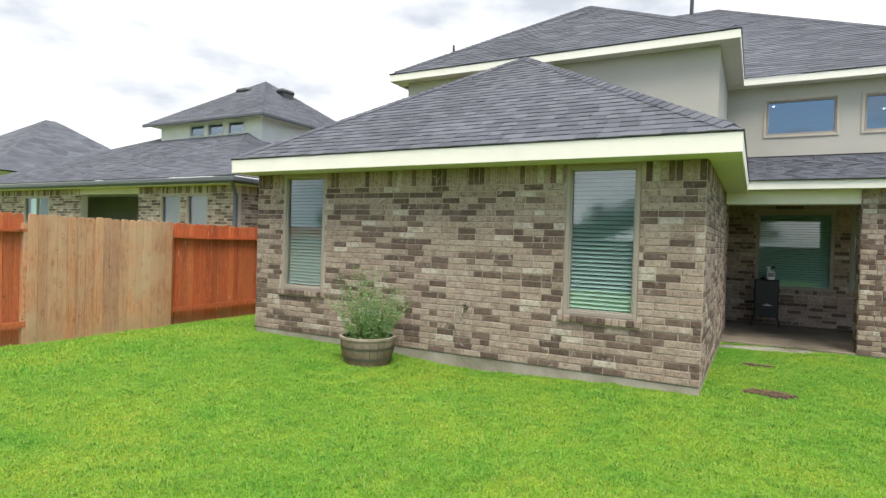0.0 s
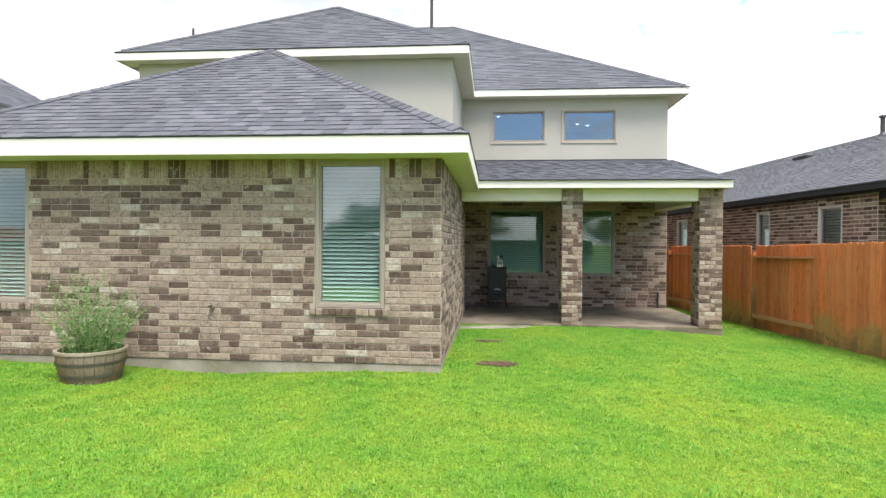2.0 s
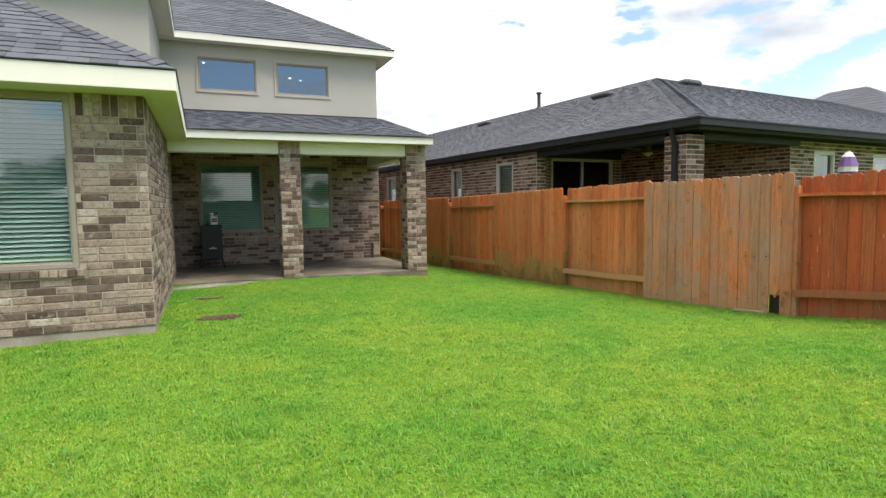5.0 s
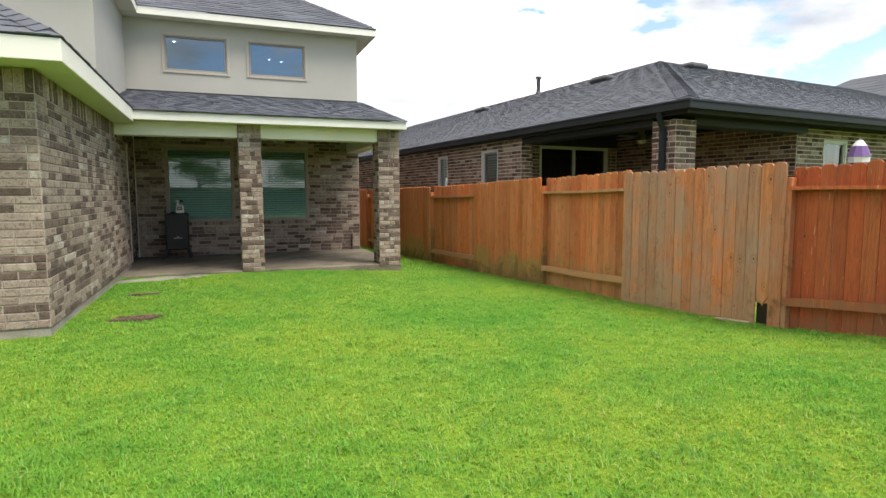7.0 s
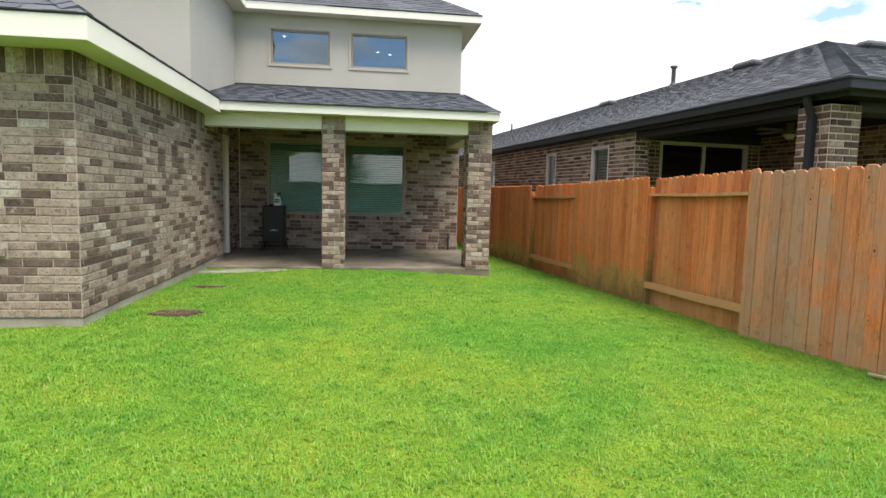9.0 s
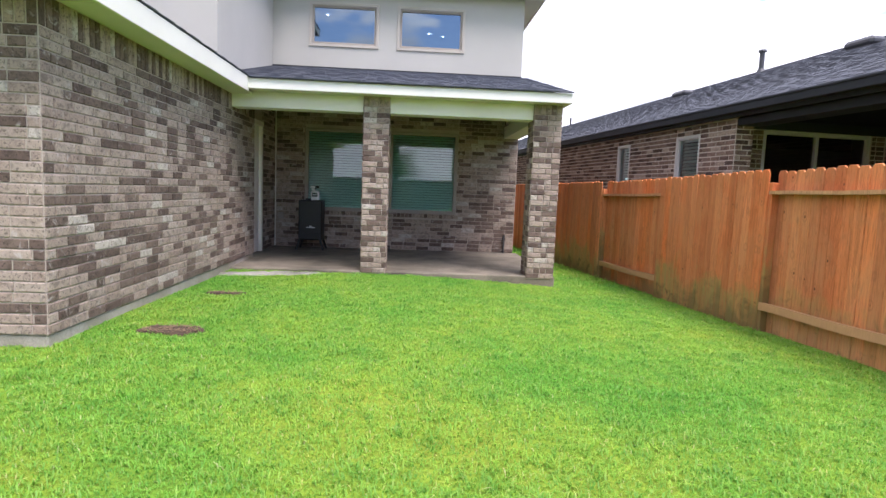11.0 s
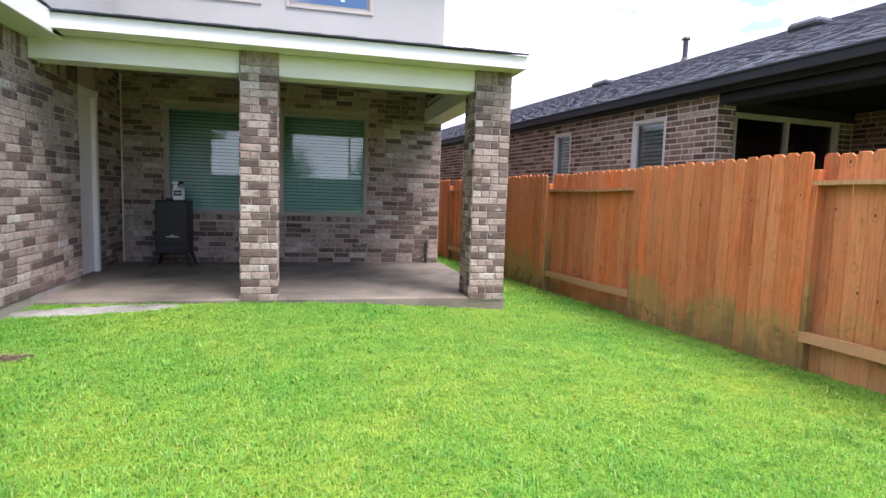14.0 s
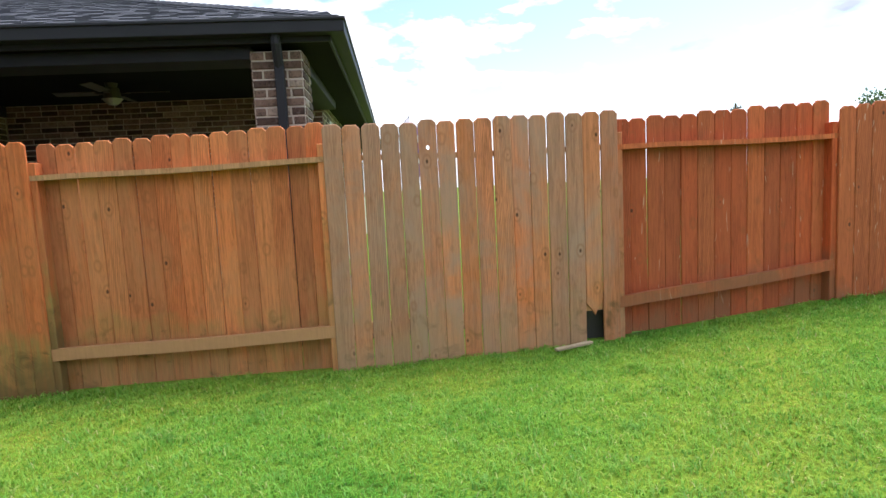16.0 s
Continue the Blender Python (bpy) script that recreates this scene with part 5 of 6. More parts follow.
    part("soffit", bm, M_NB_SOFFIT, house, "dark soffit and porch ceiling, with unseen light-blocking slabs over the rooms")
    # Dark strip added behind the fence so the gaps between boards look dark.
    part("gap_dark_strip", box(EX - 0.30, BW - 0.02, EY - 5.0, 15.0, -0.7, -0.09, 0.02), M_SOIL, house, "dark strip added behind the fence to darken the board gaps")
    # Unseen porch slab, added dark to cut the green bounce from the lawn.
    part("porch_floor", box(NX0 - 0.1, P0 - 0.001, NY0 - 0.1, D0 - 0.001, -0.6, -0.08, 0.01), M_SLAB, house, "unseen concrete porch slab added to cut green lawn bounce")
    bm = bmesh.new()
    add_box(bm, NX0 + 0.03, NX0 + 0.40, NY0 + 0.465, S0 - 0.01, 2.44, 2.557, 0.004)
    add_box(bm, NX0 + 0.37, NX0 + 0.40, NY0 + 0.41, S0 - 0.01, 2.557, 2.67)
    add_box(bm, NX0 + 0.401, P0 - 0.01, NY0 + 0.37, NY0 + 0.40, 2.557, 2.67)
    add_box(bm, NX0 + 0.452, P0 - 0.01, NY0 + 0.04, NY0 + 0.4, 2.44, 2.557, 0.004)
    part("beam", bm, M_NB_TRIM, house, "black porch beam")
    bm = bmesh.new()
    add_box(bm, EX + 0.02, EX + 0.045, EY + 0.02, 40, 2.55, 2.70, 0.003)
    add_box(bm, EX + 0.046, 23, EY + 0.02, EY + 0.045, 2.55, 2.70, 0.003)
    part("fascia", bm, M_NB_TRIM, house)
    # gutter: a trough with an outer lip
    for ax in (0, 1):
        bm = bmesh.new()
        if ax == 0:
            add_box(bm, EX - 0.10, EX + 0.019, EY - 0.10, 40, 2.60, 2.612)
            add_box(bm, EX - 0.11, EX - 0.098, EY - 0.11, 40, 2.60, 2.715, 0.004)
            add_box(bm, EX - 0.125, EX - 0.098, EY - 0.125, 40, 2.70, 2.725, 0.004)
        else:
            add_box(bm, EX - 0.096, 23, EY - 0.10, EY + 0.019, 2.601, 2.613)
            add_box(bm, EX - 0.096, 23, EY - 0.11, EY - 0.098, 2.60, 2.715, 0.004)
            add_box(bm, EX - 0.096, 23, EY - 0.125, EY - 0.098, 2.70, 2.725, 0.004)
        part("gutter", bm, M_NB_TRIM, house, "black metal gutter")
    bm = bmesh.new()
    dx, dy = NX0 - 0.05, NY0 + 0.20
    add_tube(bm, (EX - 0.03, dy, 2.62), (EX - 0.03, dy, 2.52), 0.045, seg=8)
    add_tube(bm, (EX - 0.03, dy, 2.54), (dx, dy, 2.33), 0.045, seg=8)
    add_box(bm, dx - 0.045, dx + 0.04, dy - 0.04, dy + 0.04, -0.3, 2.36, 0.006)
    part("downspout", bm, M_NB_TRIM, house, "dark downspout beside the column")
    # roof: two ridges meeting over the corner hip
    d, RZ = 6.33, 5.17
    e = E + 0.01
    c0 = (EX - 0.06, EY - 0.06, e)
    ap = (c0[0] + d, c0[1] + d, RZ)
    roof_plane(house, "roof", [c0, (c0[0], 40, e), (ap[0], 40, RZ), ap], (0, 1, 0), (d, 0, RZ - e), M_NB_SHING, M_NB_SHING, 51, tab=(0.15, 0.32))
    roof_plane(house, "roof", [c0, (24, c0[1], e), (24, ap[1], RZ), ap], (1, 0, 0), (0, d, RZ - e), M_NB_SHING, M_NB_SHING, 52, tab=(0.15, 0.32))
    ridge_caps(house, c0, ap, slope_normal((0, 1, 0), (d, 0, RZ - e)), slope_normal((1, 0, 0), (0, d, RZ - e)), M_SHING_REST, 0.16)
    sl = (RZ - e) / d
    for p, al in (((12.68, 13.72), (0, 1)), ((12.73, 20.37), (0, 1)), ((14.52, 12.09), (1, 0))):
        run = p[0] - c0[0] if al == (0, 1) else p[1] - c0[1]
        roof_vent((p[0], p[1], e + run * sl - 0.05), "low dark ridge vent hood on the neighbour roof", al)
    pipe_vent((13.85, 18.29, e + sl * (13.85 - c0[0])), 0.55, 0.07, "dark capped flue pipe on the neighbour roof")
    pipe_vent((11.6, 27.0, e + sl * (11.6 - c0[0])), 0.45, 0.04, "thin vent pipe on the neighbour roof", cap=False)
    # second house behind
    far = thing("hipped_house", (30, 14, -0.2), "distant dark hipped roof behind the neighbour house", "house")
    part("wall", box(24.5, 36, 9, 22, -0.2, 2.9), M_NB_SIDING, far)
    a, b, c, dd = (24, 8.5, 2.9), (36.5, 8.5, 2.9), (36.5, 22.5, 2.9), (24, 22.5, 2.9)
    p, q = (30.2, 14.7, 6.6), (30.2, 16.3, 6.6)
    for poly, u, v in (([a, b, p], (1, 0, 0), (0, 6.2, 3.7)), ([a, dd, q, p], (0, 1, 0), (6.2, 0, 3.7)), ([b, c, q, p], (0, 1, 0), (-6.3, 0, 3.7))):
        roof_plane(far, "roof", poly, u, v, M_NB_SHING, M_NB_SHING, 61, 0.3, (0.6, 1.2))


def turned(build, centre, degrees, shift):
    """Builds something and turns all of it about an upright axis."""
    before = set(scene.objects)
    build()
    bpy.context.view_layer.update()
    c = Matrix.Translation((*centre, 0))
    m = Matrix.Translation(shift) @ c @ Matrix.Rotation(radians(degrees), 4, "Z") @ c.inverted()
    for ob in list(scene.objects):
        if ob not in before and ob.parent is None:
            ob.matrix_basis = m @ ob.matrix_basis


turned(neighbour_right, (8.08, 7.10), 6.0, (-0.01, 0.03, 0.0))


M_FAN = plain("dull_bronze_fan", (0.10, 0.09, 0.08), 0.5, 0.2)


def ceiling_fan():
    x, y, z = 9.81, 9.94, 2.665
    f = thing("ceiling_fan", (x, y, 2.36), "dark ceiling fan with frosted lamp over the neighbour porch", "fan")
    part("downrod", tube((x, y, z - 0.07), (x, y, z), 0.02), M_FAN, f)
    part("canopy", tube((x, y, z - 0.05), (x, y, z - 0.001), 0.06, 0.075), M_FAN, f)
    part("motor", tube((x, y, z - 0.19), (x, y, z - 0.06), 0.10, 0.085), M_FAN, f, "dull metal motor housing")
    part("lamp", tube((x, y, z - 0.26), (x, y, z - 0.19), 0.05, 0.12), M_FROST, f, "frosted bowl lamp")
    for k in range(4):
        m = Matrix.Translation((x, y, z - 0.12)) @ Matrix.Rotation(radians(90 * k + 8), 4, "Z") @ Matrix.Rotation(radians(10), 4, "X")
        b = part("blade", box(0.18, 0.66, -0.065, 0.065, -0.005, 0.005, 0.003, m), M_FAN, f)
        part("bracket", box(0.09, 0.2, -0.02, 0.02, -0.012, -0.006, 0, m), M_FAN, b)


ceiling_fan()


def umbrella():
    x, y = 11.12, 6.42
    g = ground_z(7, 5.9) - 0.1
    u = thing("closed_umbrella", (x, y, g), "closed purple and white striped garden umbrella", "umbrella")
    part("pole", tube((x, y, g), (x, y, 2.24), 0.015), M_STEEL, u)
    part("base", tube((x, y, g), (x, y, g + 0.08), 0.22, 0.2, 20), M_BLACK, u)
    zs = [(1.10, 0.10, M_WCANVAS), (1.36, 0.125, M_PURPLE), (1.56, 0.13, M_WCANVAS), (1.70, 0.125, M_PURPLE), (1.80, 0.12, M_PURPLE), (1.86, 0.15, M_WCANVAS)]
    for (z, r, mt), z1 in zip(zs, [q[0] for q in zs[1:]] + [1.96]):
        part("canopy_band", tube((x, y, z), (x, y, z1 - 0.002), r, r * 1.02, 9), mt, u, "folded striped canvas")
    part("canopy_hood", tube((x, y, 1.955), (x, y, 2.12), 0.17, 0.10, 9), M_PURPLE, u, "purple canvas hood")
    part("canopy_top", tube((x, y, 2.12), (x, y, 2.21), 0.105, 0.04, 9), M_WCANVAS, u, "white canvas tip")


umbrella()


# ---- left-hand neighbours ----
def neighbour_left():
    h = thing("two_storey_house", (-16, 14, -0.3), "grey-roofed brick house with a pale dormer storey beyond the fence", "house")
    F, EYL, EXC = 10.2, 9.8, -10.75
    zs = -0.4
    ops = [(26 - 21.4, 26 - 19.8, 0.9, 2.66), (26 - 18.0, 26 - 15.1, 0.0, 2.68), (26 - 14.1, 26 - 13.25, 0.9, 2.66), (26 - 13.0, 26 - 12.15, 0.9, 2.66)]
    o = (-26.0, F)
    L = 26 - 11.15
    w = make_wall("wall", o, X, NY, L, zs, 2.86, 0.22, ops, M_NB_MORTAR, h, "brick wall facing the yard")
    rng = random.Random(8)
    lay_bricks(w, o, X, NY, course_pieces(rng, L, 1.1, 2.86, ops, 0.23, 0.08, 0.2), M_BRICK, M_BRICK_REST, lambda a, z: a > 12.2, 71)
    w = make_wall("wall", (-11.15, F + 0.22), Y, X, 12, zs, 2.86, 0.22, [], M_NB_MORTAR, h, "brick side wall")
    lay_bricks(w, (-11.15, F + 0.22), Y, X, course_pieces(rng, 12, 1.1, 2.86, [], 0.23, 0.08, 0.2), M_BRICK, M_BRICK_REST, lambda a, z: a < 1.0, 72)
    for k in (0, 2, 3):
        window("window", o, X, NY, *ops[k], M_GLASS, M_FRAME, 0.03, 0.05, 1 if k == 0 else 0, h, "tan-framed window")
    make_wall("wall", (-25.7, F + 2.6), X, NY, 14.0, zs, 2.86, 0.2, [], M_DARKROOM, h, "shaded porch back wall")
    bm = bmesh.new()
    add_box(bm, -27, EXC - 0.03, EYL + 0.03, F + 2.6, 2.865, 2.89)
    add_box(bm, -11.4, EXC - 0.03, F + 2.601, 24, 2.865, 2.89)
    part("soffit", bm, M_SOFFIT, h)
    bm = bmesh.new()
    add_box(bm, -27, EXC, EYL, EYL + 0.025, 2.86, 3.03, 0.003)
    add_box(bm, EXC - 0.025, EXC, EYL + 0.026, 24, 2.86, 3.03, 0.003)
    add_box(bm, -27, EXC + 0.1, EYL - 0.1, EYL - 0.002, 2.90, 3.02, 0.02)
    add_box(bm, EXC + 0.002, EXC + 0.1, EYL, 24, 2.90, 3.02, 0.02)
    part("gutter", bm, M_DECKGREY, h, "slate-grey gutter")
    bm = bmesh.new()
    add_tube(bm, (EXC, EYL - 0.05, 2.92), (-11.05, F - 0.06, 2.6), 0.05, seg=8)
    add_box(bm, -11.1, -11.0, F - 0.1, F - 0.015, -0.2, 2.63, 0.006)
    part("downspout", bm, M_DECKGREY, h, "slate-grey downspout")
    e, RZ = 3.05, 6.4
    c0 = (EXC + 0.05, EYL - 0.05, e)
    d = 7.2
    ap = (c0[0] - d, c0[1] + d, RZ)
    roof_plane(h, "roof", [(-25.0, c0[1], e), c0, ap, (-21.8, 13.6, e + (13.6 - c0[1]) * (RZ - e) / d)], (1, 0, 0), (0, d, RZ - e), M_SHING, M_SHING_REST, 81, tab=(0.3, 0.6))
    roof_plane(h, "roof", [c0, (c0[0], 24, e), (ap[0], 24, RZ), ap], (0, 1, 0), (-d, 0, RZ - e), M_SHING, M_SHING_REST, 82, tab=(0.4, 0.8))
    ridge_caps(h, c0, ap, slope_normal((1, 0, 0), (0, d, RZ - e)), slope_normal((0, 1, 0), (-d, 0, RZ - e)), M_SHING_REST)
    # dormer storey
    ups = [(-18.25 + 19.9, -17.4 + 19.9, 5.13, 5.62), (-17.25 + 19.9, -16.4 + 19.9, 5.13, 5.62), (-16.2 + 19.9, -15.35 + 19.9, 5.13, 5.62)]
    make_wall("wall", (-19.9, 14.2), X, NY, 5.4, 4.0, 5.72, 0.2, ups, M_NB_SIDING, h, "pale siding of the dormer storey")
    make_wall("wall", (-14.5, 14.4), Y, X, 5.4, 4.0, 5.72, 0.2, [], M_NB_SIDING, h, "pale side of the dormer storey")
    make_wall("wall", (-19.6, 16.4), X, NY, 5.0, 4.0, 5.7, 0.1, [], M_DARKROOM, h, "inner wall")
    for k in ups:
        window("window", (-19.9, 14.2), X, NY, *k, M_GLASS_UP, M_NB_WHITE, 0.02, 0.05, 0, h, "white-framed dormer window")
    a, b, c, dd = (-20.4, 13.8, 5.72), (-14.1, 13.8, 5.72), (-14.1, 20.1, 5.72), (-20.4, 20.1, 5.72)
    p = (-17.25, 16.95, 7.85)
    part("soffit", box(-20.35, -14.15, 13.85, 20.05, 5.66, 5.70), M_SOFFIT, h)
    bm = bmesh.new()
    add_box(bm, -20.45, -14.05, 13.75, 13.83, 5.60, 5.72, 0.02)
    add_box(bm, -14.13, -14.05, 13.831, 20.1, 5.60, 5.72, 0.02)
    part("gutter", bm, M_DECKGREY, h, "slate-grey gutter")
    for poly, u, v in (([a, b, p], (1, 0, 0), (0, 3.15, 2.13)), ([b, c, p], (0, 1, 0), (-3.15, 0, 2.13)), ([a, dd, p], (0, 1, 0), (3.15, 0, 2.13))):
        roof_plane(h, "roof", poly, u, v, M_SHING, M_SHING_REST, 83, tab=(0.3, 0.6))
    for q, al in (((-17.6, 16.2), (1, 0)), ((-16.2, 17.0), (0, 1))):
        roof_vent((q[0], q[1], 7.22), "low dark vent hood on the dormer roof", al)
    g = thing("hipped_house", (-50.6, 24, -0.3), "distant grey hipped roof house beyond the fence", "house")
    part("wall", box(-57.6, -43.6, 18.5, 32, -0.3, 5.3), M_NB_SIDING, g, "pale siding")
    a, b, c, dd = (-58.6, 18, 5.3), (-42.6, 18, 5.3), (-42.6, 33, 5.3), (-58.6, 33, 5.3)
    p, q = (-50.6, 25.2, 10.4), (-50.6, 26, 10.4)
    for poly, u, v in (([a, b, p], (1, 0, 0), (0, 7.2, 5.1)), ([b, c, q, p], (0, 1, 0), (-8, 0, 5.1)), ([a, dd, q, p], (0, 1, 0), (8, 0, 5.1))):
        roof_plane(g, "roof", poly, u, v, M_SHING, M_SHING_REST, 84, 0.3, (0.6, 1.2))
    part("trim", box(-58.65, -42.55, 17.9, 18.05, 5.1, 5.32), M_DECKGREY, g)


M_DECKGREY = plain("slate_grey_metal", (0.10, 0.11, 0.125), 0.45, 0.2)
neighbour_left()


# ---- things in the yard and on the patio ----
def barrel_planter():
    x, y = -4.07, 6.34
    g = ground_z(x, y) - 0.01
    b = thing("barrel_planter", (x, y, g), "half whiskey barrel planter with a bushy grey-green herb", "planter")
    prof = [(0.335, 0.0), (0.365, 0.10), (0.395, 0.22), (0.412, 0.34), (0.418, 0.43)]
    n = 22
    for k in range(n):
        a0, a1 = 2 * math.pi * (k + 0.03) / n, 2 * math.pi * (k + 0.97) / n
        v, f = [], []
        for r, z in prof:
            for a, rr in ((a0, r), (a1, r), (a1, r - 0.025), (a0, r - 0.025)):
                v.append((x + rr * math.cos(a), y + rr * math.sin(a), g + z))
        for i in range(len(prof) - 1):
            for j in range(4):
                q = (j + 1) % 4
                f.append((4 * i + j, 4 * i + q, 4 * i + 4 + q, 4 * i + 4 + j))
        f += [(3, 2, 1, 0), tuple(len(v) - 4 + j for j in range(4))]
        from_lists("stave", v, f, M_BARREL, b)
    for z, r in ((0.09, 0.366), (0.25, 0.404)):
        bm = bmesh.new()
        add_tube(bm, (x, y, g + z), (x, y, g + z + 0.045), r, r + 0.010, 36, False)
        part("hoop", bm, M_HOOP, b, "rusty dark iron hoop", True)
    bm = bmesh.new()
    ring = [[], [], [], []]
    for k in range(36):
        a = 2 * math.pi * k / 36
        for i, (r, z) in enumerate(((0.428, 0.405), (0.428, 0.44), (0.385, 0.44), (0.385, 0.405))):
            ring[i].append(bm.verts.new((x + r * math.cos(a), y + r * math.sin(a), g + z)))
    for i in range(4):
        for k in range(36):
            bm.faces.new((ring[i][k], ring[i][(k + 1) % 36], ring[(i + 1) % 4][(k + 1) % 36], ring[(i + 1) % 4][k]))
    part("rim", bm, M_RIM, b, "pale worn rim")
    part("soil", tube((x, y, g + 0.3), (x, y, g + 0.37), 0.386, 0.388, 28), M_SOIL, b)
    rng = random.Random(9)
    lv, lf, sv, sf = [], [], [], []
    for s in range(105):
        a, r = rng.uniform(0, 2 * math.pi), 0.34 * math.sqrt(rng.random())
        p = Vector((x + r * math.cos(a), y + r * math.sin(a), g + 0.36))
        lean = Vector((math.cos(a), math.sin(a), 0)) * rng.uniform(0.1, 0.8) * r * 2.2 + Vector((rng.uniform(-0.1, 0.1), rng.uniform(-0.1, 0.1), 0))
        if rng.random() < 0.12:
            lean += Vector((rng.choice((-0.62, -0.5, 0.2)), -0.05, 0)) * rng.uniform(0.6, 1.0)
        height = rng.uniform(0.42, 0.80)
        if abs(p.x - x + 0.13) < 0.10:
            height *= 1.5
        elif abs(p.x - x - 0.2) < 0.10:
            height *= 1.3
        steps = 9
        pts = [p + lean * (t / steps) ** 1.6 + Vector((0, 0, height * (t / steps))) for t in range(steps + 1)]
        for t, (c, d) in enumerate(zip(pts, pts[1:])):
            w = 0.0035 * (1 - t / steps) + 0.001
            k = len(sv)
            sv += [c + Vector((w, 0, 0)), c + Vector((-w, 0, 0)), d + Vector((-w, 0, 0)), d + Vector((w, 0, 0))]
            sf.append((k, k + 1, k + 2, k + 3))
            for _ in range(5):
                ang, el = rng.uniform(0, 2 * math.pi), rng.uniform(-0.2, 0.9)
                dirn = Vector((math.cos(ang) * math.cos(el), math.sin(ang) * math.cos(el), math.sin(el)))
                o = c.lerp(d, rng.random())
                ln, wd = rng.uniform(0.03, 0.065), rng.uniform(0.005, 0.010)
                side = dirn.cross(Vector((rng.uniform(-1, 1), rng.uniform(-1, 1), 1))).normalized() * wd
                k = len(lv)
                lv += [o, o + dirn * ln * 0.5 + side, o + dirn * ln, o + dirn * ln * 0.5 - side]
                lf.append((k, k + 1, k + 2, k + 3))
    herb = from_lists("herb_stem", sv, sf, M_HERB, b)
    tagged(herb, kind="stuff")
    tagged(from_lists("herb_leaves", lv, lf, M_HERB, b, "fine feathery grey-green leaves"), kind="stuff")
    b.scale = (0.89, 0.89, 0.86)


M_HOOP = plain("rusty_iron_hoop", (0.17, 0.15, 0.125), 0.6, 0.5, var=0.4)
M_RIM = plain("pale_worn_wood", (0.36, 0.31, 0.22), 0.8, var=0.3)
barrel_planter()


def hose_tap():
    x, z = -2.92, 0.71
    t = thing("garden_tap", (x, W_F, z), "small metal hose tap on the brick wall", "tap")
    part("flange", tube((x, W_F - 0.012, z), (x, W_F - 0.028, z), 0.03), M_BRASS, t, "dull round flange")
    part("body", tube((x, W_F - 0.02, z), (x, W_F - 0.11, z - 0.02), 0.014), M_BRASS, t)
    part("spout", tube((x, W_F - 0.10, z - 0.015), (x, W_F - 0.13, z - 0.07), 0.013), M_BRASS, t)
    part("handle", tube((x - 0.0, W_F - 0.075, z + 0.035), (x, W_F - 0.075, z + 0.048), 0.03, seg=8), M_BLACK, t, "dark round handle")
    part("stem", tube((x, W_F - 0.075, z), (x, W_F - 0.075, z + 0.04), 0.007), M_BRASS, t)


hose_tap()


def smoker():
    x0, x1, y0, y1, g = 0.50, 0.96, 14.12, 14.52, -0.018
    s = thing("vertical_smoker", ((x0 + x1) / 2, (y0 + y1) / 2, g), "black steel upright smoker cabinet with splayed legs", "smoker")
    part("body", box(x0, x1, y0, y1, g + 0.20, g + 1.0, 0.012), M_BLACK, s)
    d = part("door", box(x0 + 0.012, x1 - 0.012, y0 - 0.022, y0 - 0.001, g + 0.36, g + 0.985, 0.006), M_BLACK, s)
    bm = bmesh.new()
    add_tube(bm, (x0 + 0.06, y0 - 0.03, g + 0.5), (x0 + 0.06, y0 - 0.03, g + 0.7), 0.011)
    part("handle", bm, M_BLACK, d, "black bar handle")
    bm = box(x1 - 0.30, x1 - 0.13, y0 - 0.0245, y0 - 0.0225, g + 0.45, g + 0.466)
    add_box(bm, x1 - 0.24, x1 - 0.19, y0 - 0.0245, y0 - 0.0225, g + 0.472, g + 0.488)
    part("nameplate", bm, M_GREYTXT, d, "small grey lettering bar")
    part("drawer", box(x0 + 0.02, x1 - 0.02, y0 - 0.02, y0 - 0.001, g + 0.215, g + 0.34, 0.006), M_BLACK, s)
    for sx, sy in ((-1, -1), (1, -1), (1, 1), (-1, 1)):
        p = (x0 + 0.03 if sx < 0 else x1 - 0.03, y0 + 0.03 if sy < 0 else y1 - 0.03, g + 0.22)
        q = (p[0] + sx * 0.07, p[1] + sy * 0.04, g + 0.0)
        bm = bmesh.new()
        add_tube(bm, q, p, 0.022, 0.028, 8)
        part("leg", bm, M_BLACK, s)
    part("chimney_plate", box(x0 + 0.1, x0 + 0.2, y1 - 0.18, y1 - 0.08, g + 1.0, g + 1.03, 0.004), M_BLACK, s)


smoker()


def spray_bottle():
    x, y, g = 0.80, 14.27, 0.983
    b = thing("spray_bottle", (x, y, g), "white plastic trigger spray jug with dark label", "bottle")
    bm = bmesh.new()
    add_box(bm, x - 0.08, x + 0.08, y - 0.05, y + 0.05, g, g + 0.19, 0.02)
    add_tube(bm, (x - 0.03, y, g + 0.18), (x - 0.045, y, g + 0.24), 0.045, 0.02, 12)
    part("jug", bm, M_WHITE_PL, b)
    part("label", box(x - 0.055, x + 0.055, y - 0.054, y - 0.0505, g + 0.07, g + 0.15), M_LABEL, b, "dark printed label")
    part("label_bar", box(x - 0.04, x + 0.04, y - 0.057, y - 0.0545, g + 0.10, g + 0.12), M_GREYTXT, b)
    t = part("trigger", box(x - 0.09, x - 0.0, y - 0.02, y + 0.02, g + 0.245, g + 0.285, 0.008), M_WHITE_PL, b)
    part("nozzle", box(x - 0.0, x + 0.075, y - 0.015, y + 0.015, g + 0.25, g + 0.285, 0.006), M_BLACK, t, "black nozzle")
    part("lever", box(x + 0.0, x + 0.015, y - 0.01, y + 0.01, g + 0.205, g + 0.25, 0.003), M_BLACK, t)


spray_bottle()


